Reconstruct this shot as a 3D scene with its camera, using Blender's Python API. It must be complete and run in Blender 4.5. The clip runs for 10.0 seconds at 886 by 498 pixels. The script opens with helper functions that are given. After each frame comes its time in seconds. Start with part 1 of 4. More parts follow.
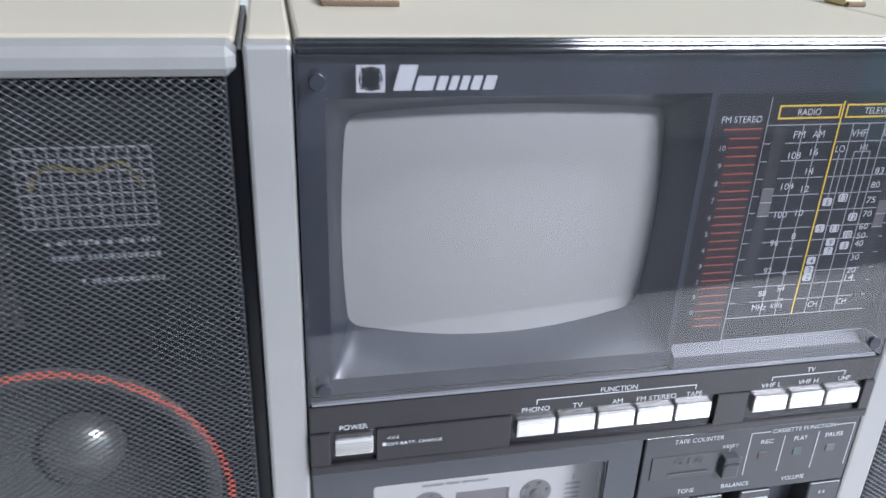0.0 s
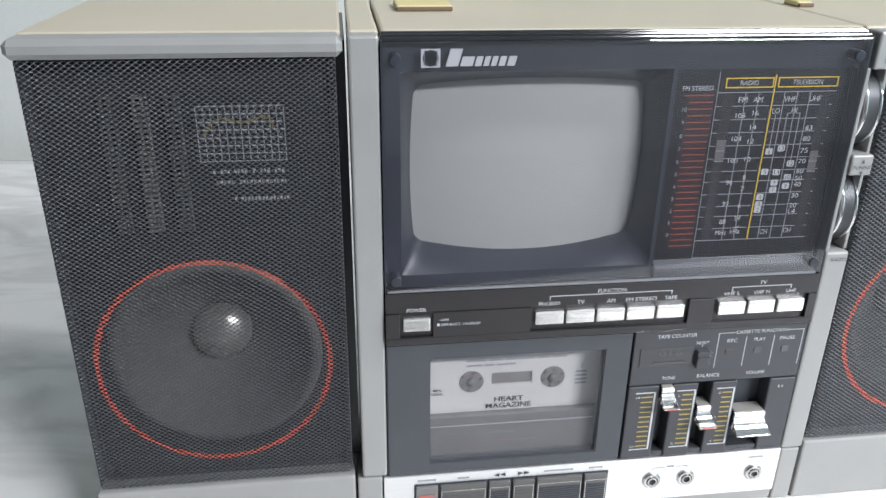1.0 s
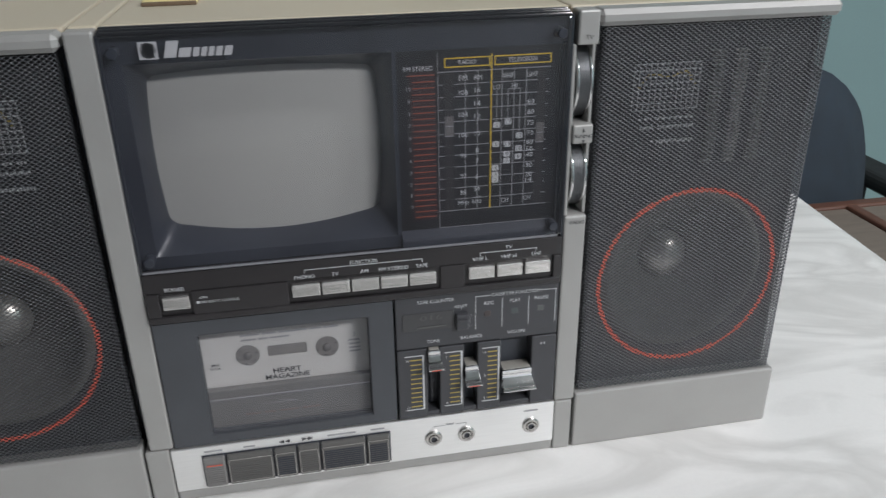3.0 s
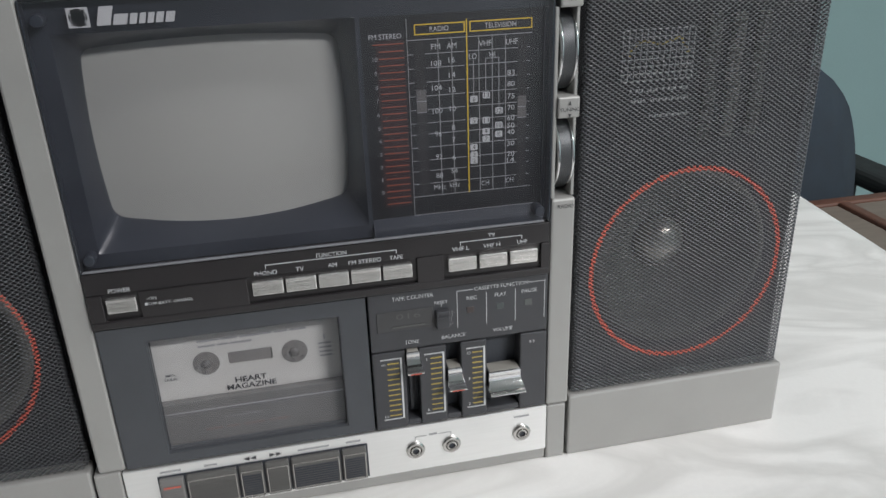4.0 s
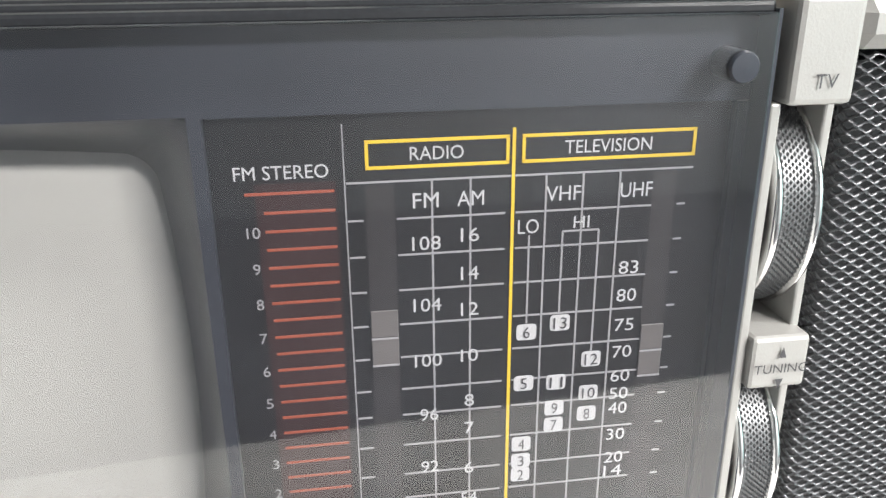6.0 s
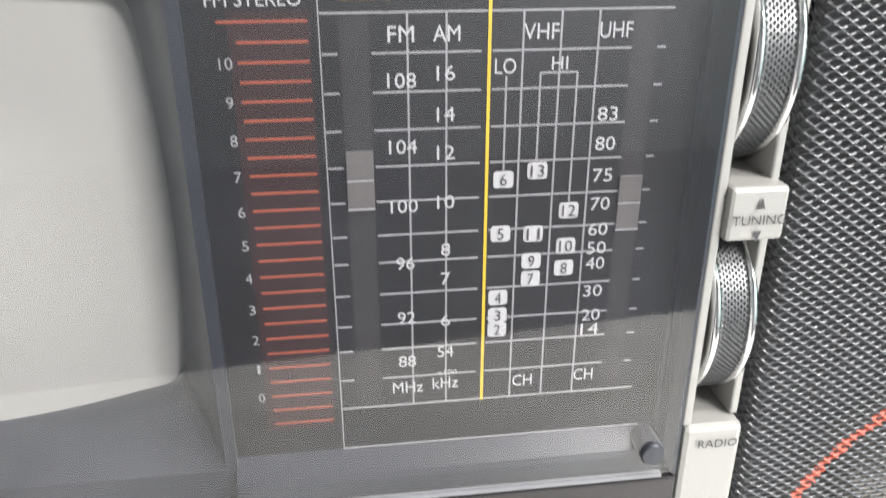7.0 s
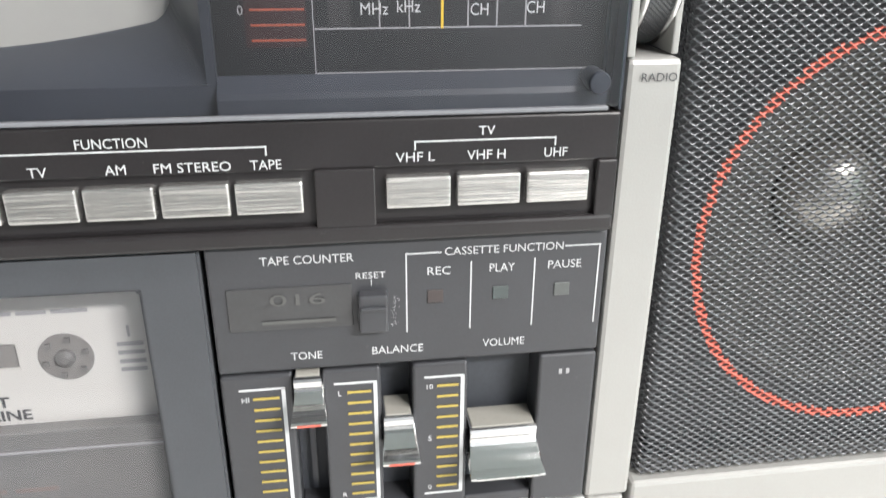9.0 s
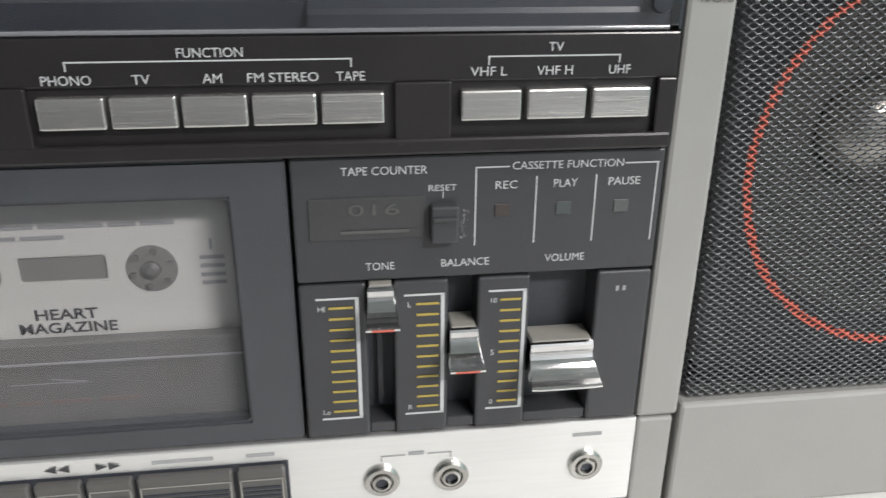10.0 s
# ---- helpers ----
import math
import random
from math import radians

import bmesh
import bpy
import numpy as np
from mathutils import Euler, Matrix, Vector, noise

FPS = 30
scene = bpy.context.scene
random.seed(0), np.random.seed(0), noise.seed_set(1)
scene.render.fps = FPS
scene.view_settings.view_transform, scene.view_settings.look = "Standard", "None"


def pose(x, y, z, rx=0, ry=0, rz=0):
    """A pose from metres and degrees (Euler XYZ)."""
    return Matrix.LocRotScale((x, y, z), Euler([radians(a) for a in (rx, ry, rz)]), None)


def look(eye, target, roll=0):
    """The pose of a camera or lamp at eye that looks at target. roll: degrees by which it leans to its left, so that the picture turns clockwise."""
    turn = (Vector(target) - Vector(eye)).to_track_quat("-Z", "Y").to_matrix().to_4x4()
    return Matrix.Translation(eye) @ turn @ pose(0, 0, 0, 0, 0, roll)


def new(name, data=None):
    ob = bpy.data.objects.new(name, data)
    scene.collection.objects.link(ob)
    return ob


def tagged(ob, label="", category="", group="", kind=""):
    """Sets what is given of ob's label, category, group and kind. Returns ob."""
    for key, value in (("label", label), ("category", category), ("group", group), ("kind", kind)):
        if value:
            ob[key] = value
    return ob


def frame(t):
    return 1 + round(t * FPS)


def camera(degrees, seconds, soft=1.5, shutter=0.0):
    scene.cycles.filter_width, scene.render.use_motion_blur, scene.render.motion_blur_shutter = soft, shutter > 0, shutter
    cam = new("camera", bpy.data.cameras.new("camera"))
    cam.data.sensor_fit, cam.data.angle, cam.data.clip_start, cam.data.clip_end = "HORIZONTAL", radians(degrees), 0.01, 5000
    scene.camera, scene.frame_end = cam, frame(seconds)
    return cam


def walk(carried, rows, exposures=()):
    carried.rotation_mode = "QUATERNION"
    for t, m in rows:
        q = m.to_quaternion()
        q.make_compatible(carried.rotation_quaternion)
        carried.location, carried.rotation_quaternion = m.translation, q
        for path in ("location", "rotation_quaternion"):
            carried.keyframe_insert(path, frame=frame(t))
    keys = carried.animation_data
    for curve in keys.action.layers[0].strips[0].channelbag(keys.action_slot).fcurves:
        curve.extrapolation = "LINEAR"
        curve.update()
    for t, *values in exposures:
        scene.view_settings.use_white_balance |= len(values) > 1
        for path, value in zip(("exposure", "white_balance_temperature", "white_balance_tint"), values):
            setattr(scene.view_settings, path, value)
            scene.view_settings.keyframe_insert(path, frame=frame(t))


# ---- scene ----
cam = camera(58.46, 10.0, 1.4, 0.35)
EXPOSURES = [(0, 0.56, 5850, 14), (0.3, 0.66, 5930, 13), (0.5, 0.68, 5980, 13), (1, 0.42, 6250, 11), (1.5, -0.1, 6350, 11), (2, -0.42, 6380, 11), (3, -0.37, 6500, 11), (3.2, -0.4, 6520, 11),
             (4.3, -0.2, 6670, 10), (4.5, -0.08, 6700, 10), (5, 0.52, 6850, 10), (6.5, 1.15, 6950, 11), (7, 1.15, 6950, 11), (7.5, 1.12, 6950, 11), (8.5, 0.98, 6900, 10), (9, 0.9, 6850, 10), (9.5, 0.55, 6850, 10), (10, -0.02, 6820, 10)]
PATH = [
    (0, (-0.10365, -0.20892, 0.3134), (0.295, 1.5591, -0.5322), 2.32),
    (0.3, (-0.11002, -0.24015, 0.32848), (0.2208, 1.5276, -0.5465), 1.64),
    (0.5, (-0.11241, -0.27122, 0.32416), (0.1647, 1.5135, -0.5349), 1.24),
    (1, (-0.1145, -0.31527, 0.32478), (0.1284, 1.4918, -0.4971), 0.78),
    (1.5, (-0.1057, -0.33495, 0.32585), (0.1238, 1.4711, -0.5021), 0.69),
    (2, (-0.09092, -0.35387, 0.32685), (0.1392, 1.446, -0.5143), 0.04),
    (2.5, (-0.06002, -0.35436, 0.32884), (0.2358, 1.4418, -0.4996), -0.19),
    (3, (-0.02032, -0.35535, 0.3292), (0.3209, 1.4227, -0.5205), -0.79),
    (3.2, (-0.01403, -0.35364, 0.32538), (0.3429, 1.4193, -0.5286), -0.88),
    (4.3, (-0.00743, -0.29787, 0.29675), (0.3675, 1.504, -0.4861), -2.23),
    (4.5, (0.00274, -0.26687, 0.29431), (0.3509, 1.5469, -0.4731), -2.17),
    (4.8, (0.0152, -0.20937, 0.27496), (0.3434, 1.6188, -0.4668), -2.06),
    (5, (0.01277, -0.17278, 0.27486), (0.3786, 1.654, -0.4525), -1.58),
    (5.2, (0.0174, -0.14151, 0.27922), (0.4185, 1.6948, -0.4044), -1.66),
    (6.3, (0.05013, -0.10786, 0.2797), (0.2644, 1.7369, -0.4626), -0.43),
    (6.5, (0.05035, -0.11147, 0.27612), (0.2487, 1.7212, -0.4997), -0.61),
    (7, (0.04989, -0.11532, 0.26231), (0.2959, 1.698, -0.5446), 0.02),
    (7.5, (0.05189, -0.12516, 0.2442), (0.3331, 1.7041, -0.5139), 0.55),
    (8, (0.05149, -0.1374, 0.22613), (0.3052, 1.6984, -0.5258), 0.41),
    (8.5, (0.04905, -0.14456, 0.20979), (0.3263, 1.6695, -0.5853), 0.70),
    (9, (0.05016, -0.15709, 0.20144), (0.3153, 1.65, -0.6134), 0.43),
    (9.5, (0.04592, -0.16881, 0.18988), (0.3265, 1.6396, -0.617), 0.55),
    (10, (0.03407, -0.17383, 0.1848), (0.2778, 1.648, -0.6036), 0.45),
]
walk(cam, [(t, look(eye, target, roll)) for t, eye, target, roll in PATH], EXPOSURES)

# ---- world, lights and exposure ----
TABLE_Z = 0.020
# Ceiling panels out of view; the second is added to light the fronts.
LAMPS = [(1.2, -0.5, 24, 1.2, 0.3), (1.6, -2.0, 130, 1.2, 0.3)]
world = bpy.data.worlds.new("world")
scene.world = world
world.use_nodes = True
world.node_tree.nodes["Background"].inputs[0].default_value = (0.75, 0.85, 1.0, 1)
world.node_tree.nodes["Background"].inputs[1].default_value = 0.05


# ---- materials ----
def mat(name, color, rough=0.5, metal=0.0, var=0.12, scale=60.0, bump=0.0, bump_scale=900.0, spec=0.5, dust=0.0, stretch=(1, 1, 1)):
    """A surface with broad stains, fine grain and a fine relief."""
    m = bpy.data.materials.new(name)
    m.use_nodes = True
    nt = m.node_tree
    bsdf = nt.nodes["Principled BSDF"]
    tc = nt.nodes.new("ShaderNodeTexCoord")
    mp = nt.nodes.new("ShaderNodeMapping")
    mp.inputs["Scale"].default_value = stretch
    nt.links.new(tc.outputs["Object"], mp.inputs[0])
    broad = nt.nodes.new("ShaderNodeTexNoise")
    broad.inputs["Scale"].default_value, broad.inputs["Detail"].default_value = scale, 5
    fine = nt.nodes.new("ShaderNodeTexNoise")
    fine.inputs["Scale"].default_value, fine.inputs["Detail"].default_value = bump_scale, 3
    nt.links.new(mp.outputs[0], broad.inputs["Vector"])
    nt.links.new(mp.outputs[0], fine.inputs["Vector"])
    both = nt.nodes.new("ShaderNodeMath")
    both.operation = "MULTIPLY_ADD"
    both.inputs[1].default_value = 0.4
    nt.links.new(fine.outputs[0], both.inputs[0])
    half = nt.nodes.new("ShaderNodeMath")
    half.operation = "MULTIPLY"
    half.inputs[1].default_value = 0.6
    nt.links.new(broad.outputs[0], half.inputs[0])
    nt.links.new(half.outputs[0], both.inputs[2])
    ramp = nt.nodes.new("ShaderNodeValToRGB")
    ramp.color_ramp.elements[0].position, ramp.color_ramp.elements[1].position = 0.3, 0.7
    ramp.color_ramp.elements[0].color = (*[c * (1 - var) for c in color], 1)
    ramp.color_ramp.elements[1].color = (*[min(1, c * (1 + var)) for c in color], 1)
    nt.links.new(both.outputs[0], ramp.inputs[0])
    base = ramp.outputs[0]
    if dust:
        spots = nt.nodes.new("ShaderNodeTexNoise")
        spots.inputs["Scale"].default_value, spots.inputs["Detail"].default_value = 420, 8
        spots.inputs["Roughness"].default_value = 0.7
        nt.links.new(tc.outputs["Object"], spots.inputs["Vector"])
        cut = nt.nodes.new("ShaderNodeValToRGB")
        cut.color_ramp.elements[0].position, cut.color_ramp.elements[1].position = 0.64, 0.78
        cut.color_ramp.elements[1].color = (dust, dust, dust, 1)
        nt.links.new(spots.outputs[0], cut.inputs[0])
        mix = nt.nodes.new("ShaderNodeMix")
        mix.data_type = "RGBA"
        mix.inputs["B"].default_value = (0.5, 0.49, 0.46, 1)
        nt.links.new(cut.outputs[0], mix.inputs["Factor"])
        nt.links.new(base, mix.inputs["A"])
        base = mix.outputs["Result"]
    nt.links.new(base, bsdf.inputs["Base Color"])
    wear = nt.nodes.new("ShaderNodeMapRange")
    wear.inputs["To Min"].default_value, wear.inputs["To Max"].default_value = rough * 0.8, min(1, rough * 1.25)
    nt.links.new(broad.outputs[0], wear.inputs["Value"])
    nt.links.new(wear.outputs[0], bsdf.inputs["Roughness"])
    bsdf.inputs["Metallic"].default_value = metal
    bsdf.inputs["Specular IOR Level"].default_value = spec
    if bump:
        bp = nt.nodes.new("ShaderNodeBump")
        bp.inputs["Strength"].default_value, bp.inputs["Distance"].default_value = bump, 0.0004
        nt.links.new(fine.outputs[0], bp.inputs["Height"])
        nt.links.new(bp.outputs[0], bsdf.inputs["Normal"])
    return m


def clear(name, tint, ior=1.49, rough=0.02, haze=0.0):
    """Clear plastic: straight through, with a gloss that grows at flat angles."""
    m = bpy.data.materials.new(name)
    m.use_nodes = True
    nt = m.node_tree
    nt.nodes.remove(nt.nodes["Principled BSDF"])
    tr, gl, fr, mx = (nt.nodes.new(k) for k in ("ShaderNodeBsdfTransparent", "ShaderNodeBsdfGlossy", "ShaderNodeFresnel", "ShaderNodeMixShader"))
    tr.inputs[0].default_value = (*tint, 1)
    gl.inputs["Roughness"].default_value = rough
    fr.inputs["IOR"].default_value = ior
    nt.links.new(fr.outputs[0], mx.inputs[0])
    nt.links.new(tr.outputs[0], mx.inputs[1])
    nt.links.new(gl.outputs[0], mx.inputs[2])
    last = mx.outputs[0]
    if haze:
        tc, smear, speck = (nt.nodes.new(k) for k in ("ShaderNodeTexCoord", "ShaderNodeTexNoise", "ShaderNodeTexNoise"))
        smear.inputs["Scale"].default_value, smear.inputs["Detail"].default_value = 26, 6
        speck.inputs["Scale"].default_value, speck.inputs["Detail"].default_value, speck.inputs["Roughness"].default_value = 380, 4, 0.6
        for n in (smear, speck):
            nt.links.new(tc.outputs["Object"], n.inputs["Vector"])
        film, dots, total, dust, top = (nt.nodes.new(k) for k in ("ShaderNodeMapRange", "ShaderNodeMapRange", "ShaderNodeMath", "ShaderNodeBsdfDiffuse", "ShaderNodeMixShader"))
        film.inputs["From Min"].default_value, film.inputs["From Max"].default_value = 0.35, 0.7
        film.inputs["To Min"].default_value, film.inputs["To Max"].default_value = haze * 0.5, haze * 1.6
        dots.inputs["From Min"].default_value, dots.inputs["From Max"].default_value = 0.73, 0.80
        dots.inputs["To Min"].default_value, dots.inputs["To Max"].default_value = 0.0, 0.35
        nt.links.new(smear.outputs[0], film.inputs["Value"])
        nt.links.new(speck.outputs[0], dots.inputs["Value"])
        nt.links.new(film.outputs[0], total.inputs[0])
        nt.links.new(dots.outputs[0], total.inputs[1])
        # Dust film; its blue stands in for the bluish reflection on the cover.
        dust.inputs[0].default_value = (0.62, 0.70, 0.86, 1)
        nt.links.new(total.outputs[0], top.inputs[0])
        nt.links.new(last, top.inputs[1])
        nt.links.new(dust.outputs[0], top.inputs[2])
        last = top.outputs[0]
    nt.links.new(last, nt.nodes["Material Output"].inputs[0])
    return m


def marble_cloth():
    m = mat("marble_print_cloth", (0.78, 0.77, 0.75), 0.38, 0, 0.03, 9, 0.06, 500)
    nt = m.node_tree
    bsdf = nt.nodes["Principled BSDF"]
    tc = nt.nodes.new("ShaderNodeTexCoord")
    mp = nt.nodes.new("ShaderNodeMapping")
    mp.inputs["Rotation"].default_value = (0, 0, radians(38))
    mp.inputs["Scale"].default_value = (1.0, 2.6, 1.0)
    nt.links.new(tc.outputs["Object"], mp.inputs[0])
    vein = nt.nodes.new("ShaderNodeTexNoise")
    vein.inputs["Scale"].default_value, vein.inputs["Detail"].default_value, vein.inputs["Distortion"].default_value = 5.5, 6, 0.9
    nt.links.new(mp.outputs[0], vein.inputs["Vector"])
    r = nt.nodes.new("ShaderNodeValToRGB")
    e = r.color_ramp.elements
    e[0].position, e[0].color = 0.40, (0, 0, 0, 1)
    e[1].position, e[1].color = 0.60, (0, 0, 0, 1)
    k = e.new(0.5)
    k.color = (0.55, 0.55, 0.55, 1)
    nt.links.new(vein.outputs[0], r.inputs[0])
    mix = nt.nodes.new("ShaderNodeMix")
    mix.data_type = "RGBA"
    mix.inputs["B"].default_value = (0.50, 0.49, 0.47, 1)
    old = bsdf.inputs["Base Color"].links[0].from_socket
    nt.links.new(r.outputs[0], mix.inputs["Factor"])
    nt.links.new(old, mix.inputs["A"])
    nt.links.new(mix.outputs["Result"], bsdf.inputs["Base Color"])
    return m


SILVER = mat("silver_paint", (0.345, 0.34, 0.327), 0.42, 0.25, 0.05, 40, 0.10, 2200)
CREAM = mat("aged_cream_plastic", (0.50, 0.445, 0.34), 0.5, 0, 0.06, 14, 0.15, 1500)
BLACK = mat("black_plastic", (0.030, 0.034, 0.044), 0.30, 0, 0.12, 50, 0.01, 1800, dust=0.03)
PANEL = mat("charcoal_plastic", (0.045, 0.046, 0.051), 0.32, 0, 0.12, 45, 0.06, 2500, dust=0.06)
STRIP = mat("glossy_charcoal_plastic", (0.022, 0.020, 0.021), 0.24, 0, 0.15, 45, 0.03, 2500, dust=0.06)
DOOR = mat("slate_plastic", (0.058, 0.062, 0.070), 0.38, 0, 0.12, 40, 0.12, 2500, dust=0.04)
TRACK = mat("dark_track_plastic", (0.024, 0.022, 0.023), 0.55, 0, 0.15, 60)
SLOT = mat("dark_slot_plastic", (0.050, 0.055, 0.065), 0.6, 0, 0.15, 60, 0.1)
DIAL = mat("black_dial_print", (0.008, 0.008, 0.009), 0.4, 0, 0.2, 60)
CHROME = mat("chrome", (0.80, 0.80, 0.80), 0.10, 1, 0.04, 80)
BRUSHED = mat("brushed_aluminium", (0.86, 0.86, 0.85), 0.32, 0.75, 0.05, 30, 0.12, 900, stretch=(0.05, 1, 1))
RUST = mat("faint_rust_print", (0.20, 0.155, 0.14), 0.5, 0, 0.1, 300)
STEM = mat("pale_stem_plastic", (0.26, 0.25, 0.225), 0.4, 0, 0.08, 120)
NEEDLE = mat("dull_pointer_plastic", (0.13, 0.122, 0.12), 0.45, 0, 0.1, 200)
NICKEL = mat("nickel_plate", (0.50, 0.49, 0.47), 0.25, 1, 0.1, 80)
KEYDARK = mat("dark_key_plastic", (0.11, 0.107, 0.103), 0.35, 0.2, 0.1, 50, 0.1, 1200, stretch=(0.05, 1, 1))
KEYGREY = mat("grey_key_plastic", (0.20, 0.195, 0.19), 0.4, 0.3, 0.08, 50, 0.15, 1200, stretch=(0.05, 1, 1))
BUTTON = mat("silver_button", (0.66, 0.65, 0.63), 0.24, 0.9, 0.12, 90, 0.25, 1300, stretch=(0.04, 1, 1))
WHITE = mat("white_print", (0.55, 0.56, 0.57), 0.5, 0, 0.05, 300)
GREYP = mat("grey_print", (0.34, 0.34, 0.35), 0.5, 0, 0.08, 300)
YELLOW = mat("yellow_print", (0.80, 0.55, 0.03), 0.5, 0, 0.05, 300)
OLIVE = mat("olive_yellow_print", (0.42, 0.32, 0.075), 0.5, 0, 0.08, 300)
RED = mat("red_print", (0.33, 0.078, 0.042), 0.5, 0, 0.1, 300)
MAROON = mat("maroon_tint", (0.030, 0.013, 0.013), 0.4, 0, 0.15, 80)
DARKP = mat("dark_print", (0.05, 0.05, 0.055), 0.6, 0, 0.1, 300)
PHOS = mat("phosphor_grey", (0.425, 0.428, 0.402), 0.3, 0, 0.03, 12, spec=0.5)
ACRYLIC = clear("smoked_acrylic", (0.92, 0.92, 0.93), 1.85, 0.03, 0.011)
WINDOW = clear("smoked_window", (0.84, 0.84, 0.85), 1.6, 0.05, 0.02)
MESH = mat("grille_enamel", (0.085, 0.088, 0.095), 0.34, 0.3, 0.15, 90)
MESH.node_tree.nodes["Principled BSDF"].inputs["Specular IOR Level"].default_value = 0.9
CONE = mat("paper_cone", (0.125, 0.121, 0.112), 0.75, 0, 0.2, 120, 0.3)
BAFFLE = mat("baffle_plastic", (0.026, 0.027, 0.030), 0.5, 0, 0.2, 60, 0.2)
DOME = mat("shiny_dust_cap", (0.52, 0.50, 0.46), 0.25, 0.7, 0.1, 90)
REDRING = mat("red_ring_paint", (0.55, 0.12, 0.085), 0.45, 0, 0.08, 150)
KNURL = mat("knurled_grey", (0.13, 0.135, 0.14), 0.4, 0.5, 0.1, 200)
TAPE = mat("white_cassette_plastic", (0.66, 0.65, 0.62), 0.5, 0, 0.04, 40, 0.08)
EDGE_GLINT = mat("acrylic_edge_glint", (0.19, 0.195, 0.21), 0.15, 0, 0.1, 60)
COLUMN = mat("dark_rib_plastic", (0.085, 0.083, 0.080), 0.5, 0, 0.1, 60)
RIB = mat("grey_rib_plastic", (0.17, 0.163, 0.152), 0.5, 0, 0.1, 60)
RIM = mat("glossy_black_rim", (0.02, 0.021, 0.024), 0.1, 0, 0.2, 60)
BACK = clear("clear_plastic_back", (0.97, 0.97, 0.98), 1.0001)
TAPEWIN = mat("cassette_window", (0.22, 0.21, 0.20), 0.3, 0, 0.12, 80)
DIMP = mat("dim_counter_print", (0.09, 0.09, 0.088), 0.5, 0, 0.1, 300)
LAMP_RED = mat("unlit_red_lens", (0.054, 0.043, 0.042), 0.35, 0, 0.1, 200)
LAMP_GREEN = mat("unlit_green_lens", (0.062, 0.075, 0.075), 0.35, 0, 0.1, 200)
LAMP_CLEAR = mat("unlit_pale_lens", (0.088, 0.094, 0.092), 0.35, 0, 0.1, 200)
COUNTER = mat("counter_window_plastic", (0.052, 0.052, 0.054), 0.3, 0, 0.12, 60)
HOLDER = mat("holder_plastic", (0.16, 0.157, 0.15), 0.5, 0, 0.12, 60, 0.1)
CLOTH = marble_cloth()
TEAL = mat("teal_wall_paint", (0.27, 0.40, 0.40), 0.7, 0, 0.05, 3, 0.1, 200)
PALE = mat("pale_wall_paint", (0.60, 0.61, 0.58), 0.7, 0, 0.05, 3, 0.1, 200)
GREYWALL = mat("grey_unseen_wall", (0.30, 0.31, 0.32), 0.7, 0, 0.05, 3, 0.1, 200)
CEIL = mat("ceiling_paint", (0.75, 0.75, 0.73), 0.8, 0, 0.04, 3)
FLOOR = mat("grey_floor_tile", (0.08, 0.08, 0.085), 0.35, 0, 0.15, 4, 0.1, 60)
NAVY = mat("navy_fabric", (0.020, 0.030, 0.042), 0.9, 0, 0.25, 40, 0.5, 1500)
RUBBER = mat("black_rubber", (0.015, 0.015, 0.016), 0.6, 0, 0.2, 60)
WOOD = mat("red_brown_wood", (0.10, 0.045, 0.030), 0.45, 0, 0.35, 12, 0.2, 160, stretch=(0.15, 1, 1))
WOODTOP = mat("worn_brown_wood", (0.17, 0.14, 0.115), 0.5, 0, 0.25, 10, 0.2, 120, stretch=(0.2, 1, 1))
BROWN = mat("brown_plastic", (0.14, 0.095, 0.06), 0.5, 0, 0.2, 60)
BUTTER = mat("yellowed_plastic", (0.62, 0.52, 0.25), 0.5, 0, 0.08, 60)


# ---- building helpers ----
FINE = {"bracket_print", "scale_print", "chart_print", "grid_lines", "stereo_lines", "yellow_lines", "scale_ticks", "ribs", "print_bars", "print_marks", "arrows", "response_chart", "response_curve", "ribbed_column", "holder_marks", "needle_line", "outline", "maker_name"}


def link_part(ob, parent, label=""):
    if parent is not None:
        ob.parent = parent
        if parent.type == "EMPTY":
            ob.matrix_parent_inverse = Matrix.Translation(-parent.location)
    if label:
        ob["label"] = label
    return ob


def mesh_of(name, bm, material, smooth=False):
    me = bpy.data.meshes.new(name)
    bmesh.ops.recalc_face_normals(bm, faces=bm.faces)
    if smooth:
        for f in bm.faces:
            f.smooth = True
    bm.to_mesh(me)
    bm.free()
    me.materials.append(material)
    return me


def part(name, bm, material, parent=None, label="", smooth=False):
    """One mesh object under a thing or under a part."""
    ob = link_part(new(name, mesh_of(name, bm, material, smooth)), parent, label)
    if name in FINE:
        ob["kind"] = "stuff"
    return ob


def thing(name, base, label, category, group=""):
    ob = new(name)
    ob.location = base
    ob.empty_display_size = 0.02
    return tagged(ob, label, category, group)


def box(bm, x0, x1, y0, y1, z0, z1, bevel=0.0, seg=2):
    m = Matrix.LocRotScale(((x0 + x1) / 2, (y0 + y1) / 2, (z0 + z1) / 2), None, (x1 - x0, y1 - y0, z1 - z0))
    vs = bmesh.ops.create_cube(bm, size=1, matrix=m)["verts"]
    if bevel:
        es = list({e for v in vs for e in v.link_edges})
        bmesh.ops.bevel(bm, geom=es, offset=bevel, segments=seg, affect="EDGES", profile=0.5)
    return bm


def one(*a, **k):
    return box(bmesh.new(), *a, **k)


